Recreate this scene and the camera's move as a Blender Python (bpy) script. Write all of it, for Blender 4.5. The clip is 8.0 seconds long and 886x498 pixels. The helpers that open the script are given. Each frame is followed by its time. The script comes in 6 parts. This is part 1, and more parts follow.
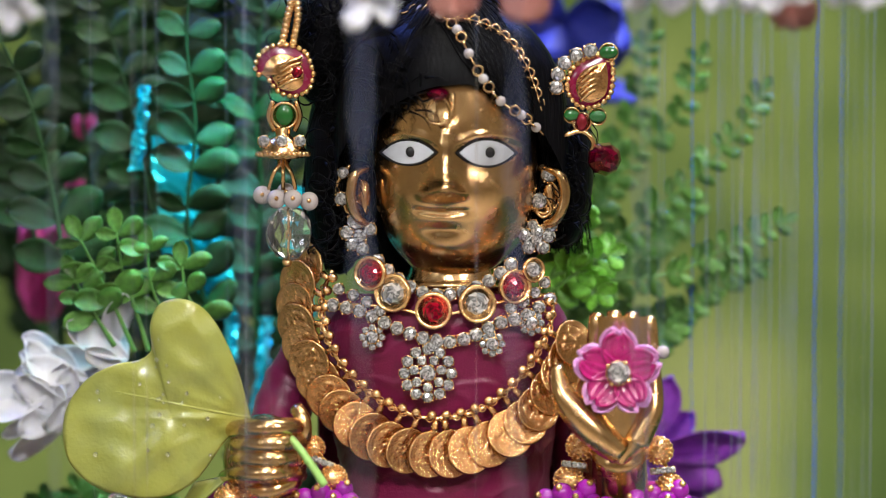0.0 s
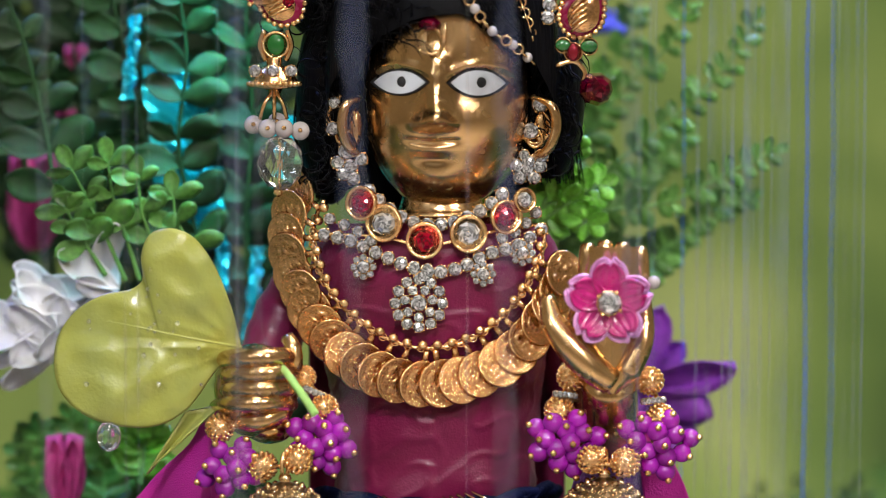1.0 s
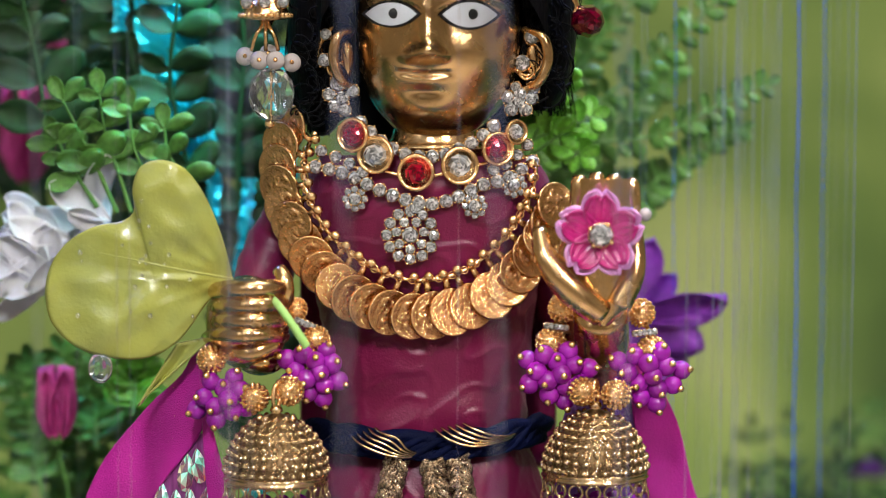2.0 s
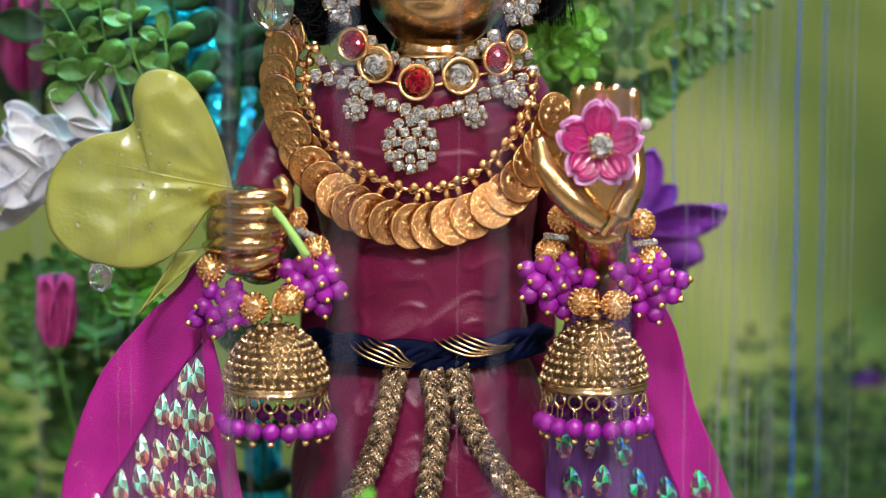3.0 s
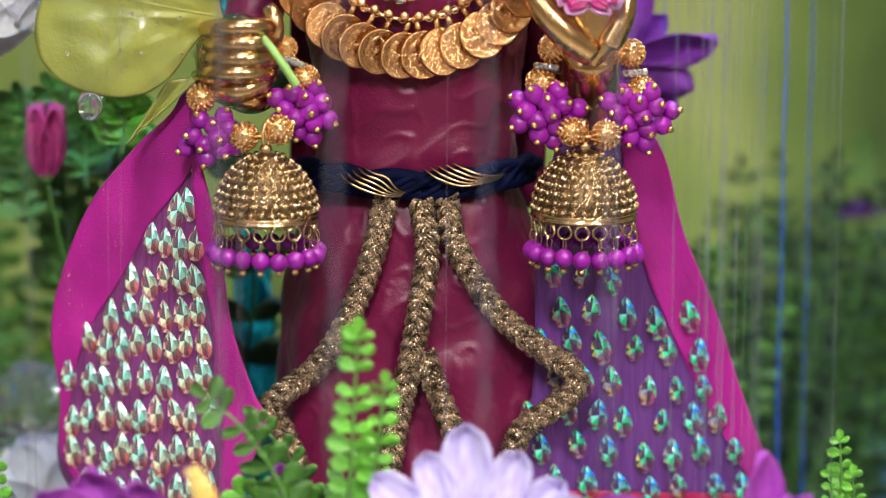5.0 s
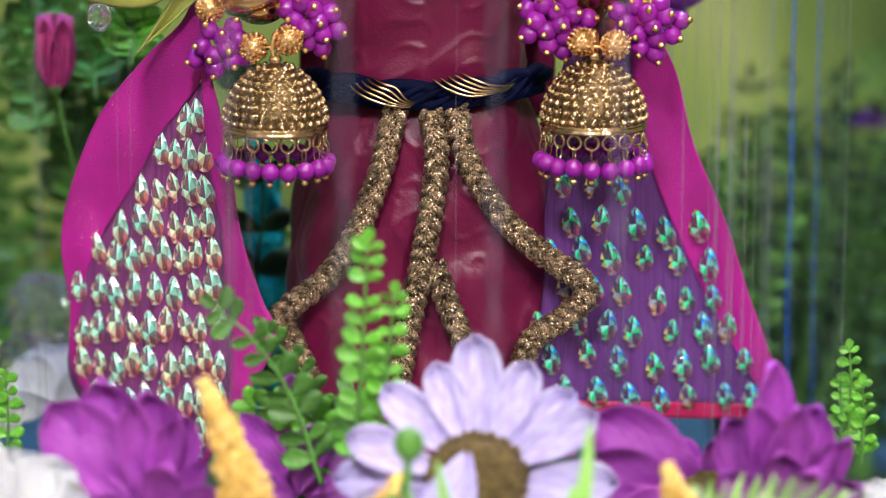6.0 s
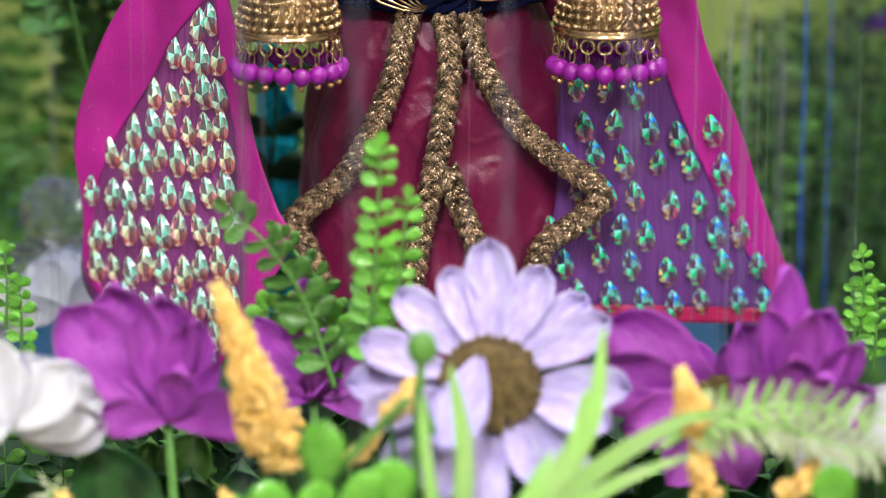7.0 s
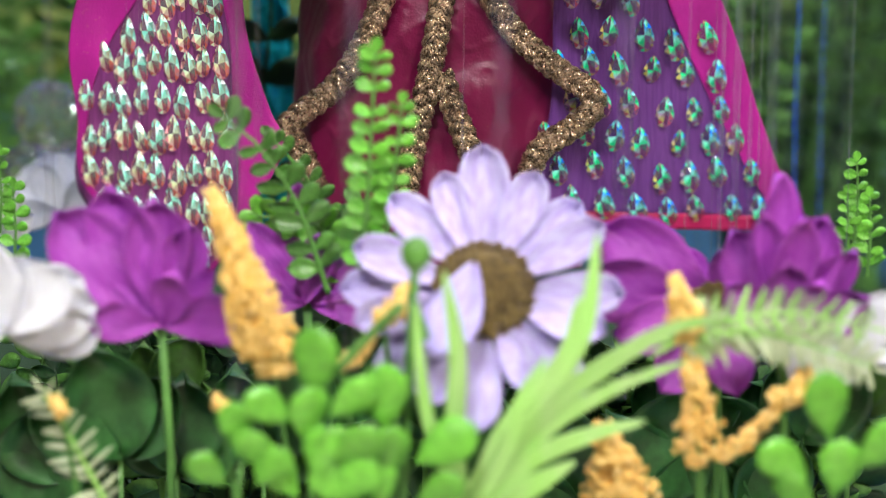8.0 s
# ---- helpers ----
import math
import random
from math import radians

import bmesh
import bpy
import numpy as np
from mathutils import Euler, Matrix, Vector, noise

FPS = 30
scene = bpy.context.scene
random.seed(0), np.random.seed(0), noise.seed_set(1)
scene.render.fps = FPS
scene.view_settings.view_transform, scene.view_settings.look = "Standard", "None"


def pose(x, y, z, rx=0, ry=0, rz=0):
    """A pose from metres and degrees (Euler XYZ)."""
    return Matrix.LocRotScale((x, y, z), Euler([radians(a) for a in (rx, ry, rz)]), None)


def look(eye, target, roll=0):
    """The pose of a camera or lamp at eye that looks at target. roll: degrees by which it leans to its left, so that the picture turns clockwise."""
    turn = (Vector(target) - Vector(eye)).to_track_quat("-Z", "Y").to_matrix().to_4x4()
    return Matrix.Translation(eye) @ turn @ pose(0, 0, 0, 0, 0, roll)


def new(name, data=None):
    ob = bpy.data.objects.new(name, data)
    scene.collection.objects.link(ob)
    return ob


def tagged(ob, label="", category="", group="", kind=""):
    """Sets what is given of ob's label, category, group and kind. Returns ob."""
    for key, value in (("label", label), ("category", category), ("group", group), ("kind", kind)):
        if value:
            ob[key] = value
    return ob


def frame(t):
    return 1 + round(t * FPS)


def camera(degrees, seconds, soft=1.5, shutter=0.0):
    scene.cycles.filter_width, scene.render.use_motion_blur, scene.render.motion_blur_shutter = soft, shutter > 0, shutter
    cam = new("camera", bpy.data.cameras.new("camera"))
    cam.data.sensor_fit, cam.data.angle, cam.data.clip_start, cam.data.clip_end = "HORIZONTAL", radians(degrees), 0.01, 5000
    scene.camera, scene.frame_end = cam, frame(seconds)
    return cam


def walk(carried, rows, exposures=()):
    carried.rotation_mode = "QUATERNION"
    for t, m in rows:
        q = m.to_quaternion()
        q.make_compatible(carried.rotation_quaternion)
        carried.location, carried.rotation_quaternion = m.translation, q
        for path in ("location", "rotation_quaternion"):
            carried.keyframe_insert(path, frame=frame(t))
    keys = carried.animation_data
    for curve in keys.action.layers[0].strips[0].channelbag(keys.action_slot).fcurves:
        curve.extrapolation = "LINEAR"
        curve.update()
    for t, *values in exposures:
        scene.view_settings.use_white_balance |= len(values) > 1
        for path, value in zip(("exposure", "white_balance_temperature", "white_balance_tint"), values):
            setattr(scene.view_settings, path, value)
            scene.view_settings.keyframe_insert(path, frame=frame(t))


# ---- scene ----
# The camera stands still on a tripod and tilts slowly down the figure.
EYE_Y, EYE_Z, LENS = -1.2, 0.46, 12.0
FOCAL = 784 / math.tan(radians(LENS / 2))
cam = camera(LENS, 8.0, soft=0.75)
cam.data.dof.use_dof = True
cam.data.dof.focus_distance = 1.194
cam.data.dof.aperture_fstop = 5.2
# seconds, turn to the right, tilt, lean
ROWS = [
    (0.0, 0.000, -6.000, 0.00), (0.5, 0.060, -6.482, 0.04), (1.0, 0.122, -6.952, 0.10), (1.5, 0.214, -7.363, 0.09),
    (1.7, 0.231, -7.561, 0.12), (2.8, 0.238, -8.824, 0.26), (3.0, 0.246, -9.102, 0.30), (3.5, 0.293, -9.912, 0.47),
    (4.0, 0.290, -10.450, 0.46), (4.5, 0.300, -10.918, 0.56), (4.7, 0.356, -11.106, 0.52), (5.8, 0.343, -12.380, 0.33),
    (6.0, 0.277, -12.634, 0.33), (6.5, 0.208, -13.247, 0.27), (7.0, 0.101, -13.936, 0.31), (7.5, 0.175, -14.499, 0.50),
    (8.0, 0.195, -15.215, 0.59),
]
walk(cam, [(t, pose(0, EYE_Y, EYE_Z, 90 + tilt, 0, -turn) @ pose(0, 0, 0, 0, 0, lean)) for t, turn, tilt, lean in ROWS])

# ---- light ----
world = bpy.data.worlds.new("room_light")
scene.world = world
world.use_nodes = True
world.node_tree.nodes["Background"].inputs[0].default_value = (0.75, 0.85, 1.0, 1)
world.node_tree.nodes["Background"].inputs[1].default_value = 0.3


def area_lamp(name, eye, target, size, power, colour, spread=180):
    data = bpy.data.lights.new(name, "AREA")
    data.shape, data.size, data.energy, data.color, data.spread = "DISK", size, power, colour, radians(spread)
    ob = new(name, data)
    ob.matrix_world = look(eye, target)
    return tagged(ob, "unseen blue lamp added near the shrine" if "blue" in name else "unseen white lamp added to light the shrine", "lamp")


# No lamp is seen; these are added to light figure, bed and backdrop.
area_lamp("key_lamp", (0.62, -1.15, 0.95), (0, -0.02, 0.1), 0.24, 0.82, (1.0, 0.93, 0.87), 46)
area_lamp("side_fill", (-0.85, -1.05, 0.8), (0, -0.02, 0.2), 0.2, 1.12, (0.93, 0.97, 1.0))
area_lamp("front_lamp", (-0.15, -1.0, 1.0), (0, -0.08, 0.06), 0.16, 0.96, (0.98, 0.98, 1.0), 50)
area_lamp("backdrop_fill", (0.3, 0.12, 1.2), (0.14, 0.65, 0.05), 0.5, 14.2, (1.0, 0.98, 0.9))
area_lamp("blue_lamp", (-0.3, 0.2, 0.75), (-0.05, 0.0, 0.34), 0.08, 1.6, (0.1, 0.2, 1.0))
area_lamp("blue_led", (0.16, 0.12, 0.62), (0.11, 0.03, 0.2), 0.03, 0.7, (0.08, 0.2, 1.0), 120)
# Added teal lamp that brightens the foil ribbons among the vines.
area_lamp("teal_blue_fill", (-0.05, 0.0, 0.43), (-0.075, 0.05, 0.32), 0.03, 0.045, (0.1, 0.85, 1.0), 60)
area_lamp("overhead_fill", (0, -0.9, 2.15), (0, -0.9, 0), 0.8, 14, (1.0, 0.93, 0.82))

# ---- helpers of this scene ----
Q = 1.2 / FOCAL          # one pixel of the opening view on the figure's upright plane, about 0.16 mm
rnd = random.Random(5)


def at(u, v, y=0.0):
    """The place on the upright plane at depth y that lies on the sight line through pixel u, v of the camera's opening
    view, so that things fit that view.
    """
    el, az = radians(-6) - (v - 441) / FOCAL, (u - 784) / FOCAL
    r = (y - EYE_Y)
    return Vector((r * math.tan(az), y, EYE_Z + r * math.tan(el) / math.cos(az)))


def smooth(xs, ys):
    """A smooth curve through a few knots (Catmull-Rom)."""
    xs, ys = list(xs), list(ys)

    def f(x):
        if x <= xs[0]:
            return ys[0]
        if x >= xs[-1]:
            return ys[-1]
        i = max(k for k in range(len(xs) - 1) if xs[k] <= x)
        h = xs[i + 1] - xs[i]
        t = (x - xs[i]) / h
        m0 = (ys[i + 1] - ys[i - 1]) / (xs[i + 1] - xs[i - 1]) if i > 0 else (ys[1] - ys[0]) / h
        m1 = (ys[i + 2] - ys[i]) / (xs[i + 2] - xs[i]) if i + 2 < len(xs) else (ys[-1] - ys[-2]) / h
        t2, t3 = t * t, t * t * t
        return (2 * t3 - 3 * t2 + 1) * ys[i] + (t3 - 2 * t2 + t) * h * m0 + (-2 * t3 + 3 * t2) * ys[i + 1] + (t3 - t2) * h * m1
    return f


def spline(points, n):
    """n + 1 places, evenly spaced, along a smooth line through points."""
    points = [Vector(p) for p in points]
    acc = [0.0]
    for a, b in zip(points, points[1:]):
        acc.append(acc[-1] + max((b - a).length, 1e-7))
    fs = [smooth(acc, [p[k] for p in points]) for k in range(3)]
    return [Vector([f(acc[-1] * i / n) for f in fs]) for i in range(n + 1)]


def path(points, n=24, y=0.0):
    """A spline through points placed in the camera's view, (u, v) or (u, v, depth)."""
    return spline([at(p[0], p[1], p[2] if len(p) > 2 else y) for p in points], n)


def sheet(f, nu, nv, wrap=False, bm=None, index=0):
    """A grid of (nu + 1) x (nv + 1) places f(s, t) for s, t in 0..1; wrap closes it along s."""
    bm = bm or bmesh.new()
    cols = nu if wrap else nu + 1
    vs = [[bm.verts.new(f(i / nu, j / nv)) for i in range(cols)] for j in range(nv + 1)]
    for j in range(nv):
        for i in range(nu):
            k = (i + 1) % cols
            face = bm.faces.new((vs[j][i], vs[j][k], vs[j + 1][k], vs[j + 1][i]))
            face.smooth, face.material_index = True, index
    return bm


def slab(f, nu, nv, thick):
    """A sheet with thickness: f(s, t) gives the middle surface."""
    bm = sheet(f, nu, nv)
    bm.normal_update()
    bmesh.ops.solidify(bm, geom=bm.faces[:], thickness=thick)
    for face in bm.faces:
        face.smooth = True
    return bm


def tube(points, radius, sides=8, bm=None, index=0, flat=1.0):
    """A tube along points; radius is a number or a function of 0..1; its ends are closed."""
    bm = bm or bmesh.new()
    n = len(points)
    up = Vector((0.31, 0.77, 0.55))
    rings = []
    for i, p in enumerate(points):
        d = (points[min(i + 1, n - 1)] - points[max(i - 1, 0)])
        d = d.normalized() if d.length > 1e-9 else Vector((0, 0, 1))
        a = d.cross(up)
        a = a.normalized() if a.length > 1e-3 else d.orthogonal().normalized()
        b = d.cross(a)
        up = a.cross(d)
        r = radius(i / (n - 1)) if callable(radius) else radius
        rings.append([bm.verts.new(p + (a * math.cos(q) + b * math.sin(q) * flat) * r) for q in (math.tau * k / sides for k in range(sides))])
    for r0, r1 in zip(rings, rings[1:]):
        for k in range(sides):
            face = bm.faces.new((r0[k], r0[(k + 1) % sides], r1[(k + 1) % sides], r1[k]))
            face.smooth, face.material_index = True, index
    for r, flip in ((rings[0], True), (rings[-1], False)):
        face = bm.faces.new(r[::-1] if flip else r)
        face.smooth, face.material_index = True, index
    return bm


def ball(c, r, seg=12, bm=None, index=0, squash=(1, 1, 1), turn=None):
    bm = bm or bmesh.new()
    m = Matrix.Translation(c) @ (turn or Matrix()) @ Matrix.Diagonal((r * squash[0], r * squash[1], r * squash[2], 1))
    made = bmesh.ops.create_uvsphere(bm, u_segments=seg, v_segments=max(6, seg * 2 // 3), radius=1, matrix=m)
    for v in made["verts"]:
        for face in v.link_faces:
            face.smooth, face.material_index = True, index
    return bm


def lathe(profile, seg=24, bm=None, index=0):
    """Turns (radius, height) round z."""
    n = len(profile) - 1
    return sheet(lambda s, t: Vector((profile[round(t * n)][0] * math.cos(math.tau * s), profile[round(t * n)][0] * math.sin(math.tau * s), profile[round(t * n)][1])), seg, n, True, bm, index)


def ring(radius, wire, seg=20, sides=6, bm=None, index=0):
    """A wire ring in the xz plane."""
    return sheet(lambda s, t: Vector(((radius + wire * math.cos(math.tau * t)) * math.cos(math.tau * s), wire * math.sin(math.tau * t), (radius + wire * math.cos(math.tau * t)) * math.sin(math.tau * s))), seg, sides, True, bm, index)


def mesh_of(name, bm, *materials):
    bmesh.ops.remove_doubles(bm, verts=bm.verts[:], dist=1e-7) if len(bm.verts) < 4000 else None
    bmesh.ops.recalc_face_normals(bm, faces=bm.faces[:])
    me = bpy.data.meshes.new(name)
    bm.to_mesh(me)
    bm.free()
    for m in materials:
        me.materials.append(m)
    return me


def thing(name, place, label, category, group="", kind=""):
    ob = new(name)
    ob.empty_display_size = 0.01
    ob.location = place
    return tagged(ob, label, category, group, kind)


def root(ob):
    while ob.parent:
        ob = ob.parent
    return ob


def part(name, bm, material, parent, label=""):
    """Links a bmesh in world coordinates as one mesh under a thing or a part."""
    bm.transform(Matrix.Translation(-root(parent).location))
    mats = material if isinstance(material, (list, tuple)) else [material]
    ob = new(name, mesh_of(name, bm, *mats))
    ob.parent = parent
    if label:
        ob["label"] = label
    return ob


def piece(name, mesh, m, parent, label=""):
    """Links shared mesh data at the world pose m, as a part."""
    ob = new(name, mesh)
    ob.parent = parent
    base = root(parent)
    ob.matrix_basis = (Matrix.Translation(-base.location) if parent == base else (Matrix.Translation(base.location) @ parent.matrix_basis).inverted()) @ m
    if label:
        ob["label"] = label
    return ob


def whole(name, bm, material, label, category, group="", kind="", origin=None):
    """A thing that is one single mesh."""
    if origin is not None:
        bm.transform(Matrix.Translation(-Vector(origin)))
    mats = material if isinstance(material, (list, tuple)) else [material]
    ob = new(name, mesh_of(name, bm, *mats))
    ob.location = origin or (0, 0, 0)
    return tagged(ob, label, category, group, kind)


def aim(place, z_to, x_to=(1, 0, 0), scale=1.0):
    """A pose at place whose z points along z_to and whose x lies near x_to."""
    z = Vector(z_to).normalized()
    x = Vector(x_to) - z * Vector(x_to).dot(z)
    x = x.normalized() if x.length > 1e-4 else z.orthogonal().normalized()
    y = z.cross(x)
    m = Matrix((x, y, z)).transposed().to_4x4()
    return Matrix.Translation(place) @ m @ Matrix.Scale(scale, 4)



def specks(bits, materials):
    """A mesh of many small rounded grains: (place, radius, stretch along z)."""
    base = [(0, 0, 1)] + [(math.cos(k * 1.2566), math.sin(k * 1.2566), z) for z in (0.5, -0.5) for k in range(5)] + [(0, 0, -1)]
    tris = [(0, 1 + k, 1 + (k + 1) % 5) for k in range(5)] + [(1 + k, 6 + k, 6 + (k + 1) % 5, 1 + (k + 1) % 5) for k in range(5)] + [(11, 6 + (k + 1) % 5, 6 + k) for k in range(5)]
    verts, faces = [], []
    for p, r, h in bits:
        o = len(verts)
        verts += [(p[0] + x * r, p[1] + y * r, p[2] + z * r * h) for x, y, z in base]
        faces += [tuple(o + i for i in f) for f in tris]
    me = bpy.data.meshes.new("grains")
    me.from_pydata(verts, [], faces)
    me.shade_smooth()
    for m in materials:
        me.materials.append(m)
    return me


def speck_part(name, bits, material, parent, label):
    o = root(parent).location
    ob = new(name, specks([(p - o, r, h) for p, r, h in bits], [material]))
    ob.parent = parent
    ob["label"], ob["kind"] = label, "stuff"
    return ob

# ---- materials ----
def material(name, colour, rough=0.5, metal=0.0, vary=0.15, scale=60.0, bump=0.0, bump_scale=300.0, coat=0.0, sheen=0.0, trans=0.0, ior=1.45, sub=0.0, second=None, stretch=(1, 1, 1), by_object=0.0, rough_vary=0.1):
    """A surface with coarse and fine variation of its colour and gloss, and fine relief."""
    mat = bpy.data.materials.new(name)
    mat.use_nodes = True
    nt = mat.node_tree
    n, ln = nt.nodes, nt.links
    p = n["Principled BSDF"]
    co = n.new("ShaderNodeTexCoord")
    mp = n.new("ShaderNodeMapping")
    mp.inputs["Scale"].default_value = stretch
    ln.new(co.outputs["Object"], mp.inputs[0])
    big, fine = n.new("ShaderNodeTexNoise"), n.new("ShaderNodeTexNoise")
    big.inputs["Scale"].default_value, fine.inputs["Scale"].default_value = scale, bump_scale
    big.inputs["Detail"].default_value, fine.inputs["Detail"].default_value = 4, 2
    for q in (big, fine):
        ln.new(mp.outputs[0], q.inputs["Vector"])
    ramp = n.new("ShaderNodeMapRange")
    ramp.inputs[1].default_value, ramp.inputs[2].default_value = 0.3, 0.7
    ln.new(big.outputs["Fac"], ramp.inputs[0])
    mix = n.new("ShaderNodeMix")
    mix.data_type = "RGBA"
    a = Vector(colour)
    b = Vector(second) if second else a * (1 - vary)
    mix.inputs[6].default_value = (*(a * (1 + (0 if second else vary * 0.6))), 1)
    mix.inputs[7].default_value = (*b, 1)
    ln.new(ramp.outputs[0], mix.inputs[0])
    last = mix.outputs[2]
    if by_object:
        info, hsv = n.new("ShaderNodeObjectInfo"), n.new("ShaderNodeHueSaturation")
        mr = n.new("ShaderNodeMapRange")
        mr.inputs[3].default_value, mr.inputs[4].default_value = 1 - by_object, 1 + by_object
        ln.new(info.outputs["Random"], mr.inputs[0])
        ln.new(mr.outputs[0], hsv.inputs["Value"])
        ln.new(last, hsv.inputs["Color"])
        last = hsv.outputs[0]
    ln.new(last, p.inputs["Base Color"])
    rr = n.new("ShaderNodeMapRange")
    rr.inputs[3].default_value, rr.inputs[4].default_value = max(0.02, rough - rough_vary), min(1, rough + rough_vary)
    ln.new(fine.outputs["Fac"], rr.inputs[0])
    ln.new(rr.outputs[0], p.inputs["Roughness"])
    p.inputs["Metallic"].default_value = metal
    p.inputs["Coat Weight"].default_value = coat
    p.inputs["Coat Roughness"].default_value = 0.08
    p.inputs["Sheen Weight"].default_value = sheen
    p.inputs["Transmission Weight"].default_value = trans
    p.inputs["IOR"].default_value = ior
    p.inputs["Subsurface Weight"].default_value = sub
    p.inputs["Subsurface Radius"].default_value = (0.004, 0.004, 0.003)
    if bump:
        bp = n.new("ShaderNodeBump")
        bp.inputs["Strength"].default_value = bump
        bp.inputs["Distance"].default_value = 0.0004
        ln.new(fine.outputs["Fac"], bp.inputs["Height"])
        ln.new(bp.outputs[0], p.inputs["Normal"])
    return mat


BRASS = material("polished_brass", (0.74, 0.48, 0.23), 0.25, 1.0, 0.3, 60, 0.1, 260, rough_vary=0.08)
GOLD = material("gilt_metal", (0.9, 0.58, 0.28), 0.24, 1.0, 0.2, 200, 0.15, 900)
COIN = material("stamped_gilt", (0.88, 0.51, 0.23), 0.21, 1.0, 0.4, 500, 0.3, 1500, rough_vary=0.1)
ANTIQUE = material("antique_gold", (0.72, 0.53, 0.31), 0.2, 1.0, 0.35, 250, 0.2, 900)
WHITE_ENAMEL = material("white_enamel", (0.66, 0.7, 0.76), 0.2, 0, 0.12, 90, coat=0.5)
BLACK = material("black_enamel", (0.012, 0.012, 0.014), 0.3, 0, 0.3, 60)
HAIR = material("black_hair", (0.004, 0.004, 0.005), 0.4, 0, 0.5, 300, 0.6, 900, stretch=(1, 1, 0.15), ior=1.14)
MAROON = material("magenta_satin", (0.155, 0.003, 0.046), 0.38, 0, 0.3, 45, 0.3, 1400, sheen=0.08, second=(0.125, 0.003, 0.035))
VELVET = material("magenta_cloth", (0.42, 0.003, 0.25), 0.6, 0, 0.3, 40, 0.8, 2200, sheen=0.1)
SHEER = material("sheer_purple_net", (0.15, 0.02, 0.13), 0.45, 0, 0.3, 1100, 0.9, 1400, sheen=0.1, second=(0.26, 0.05, 0.22), stretch=(1, 1, 0.04))
# Same net with the blue LED light mixed into its colour.
SHEER_BLUE_LIT = material("blue_lit_net", (0.11, 0.025, 0.18), 0.45, 0, 0.3, 1100, 0.9, 1400, sheen=0.1, second=(0.16, 0.05, 0.25), stretch=(1, 1, 0.04))
HEM = material("red_hem", (0.42, 0.01, 0.09), 0.5, 0, 0.2, 90, 0.3, 2000)
NAVY = material("navy_cord", (0.002, 0.004, 0.024), 0.65, 0, 0.4, 150, 0.7, 1500, ior=1.15)
# The dark second tone paints the shade between the plaited threads.
ROPE = material("gold_thread", (0.68, 0.5, 0.33), 0.27, 0.8, 0.45, 420, 0.9, 1800, second=(0.07, 0.04, 0.025))
PEARL = material("pearl", (0.4, 0.36, 0.35), 0.18, 0, 0.08, 200, coat=0.6)
MAGENTA_BEAD = material("magenta_bead", (0.28, 0.01, 0.3), 0.25, 0, 0.2, 150, coat=0.4, sub=0.2, by_object=0.2)
GREEN_GEM = material("green_stone", (0.01, 0.12, 0.02), 0.08, 0, 0.3, 100, coat=1.0)
ENAMEL_RED = material("crimson_enamel", (0.2, 0.004, 0.04), 0.25, 0, 0.3, 100, coat=0.5)


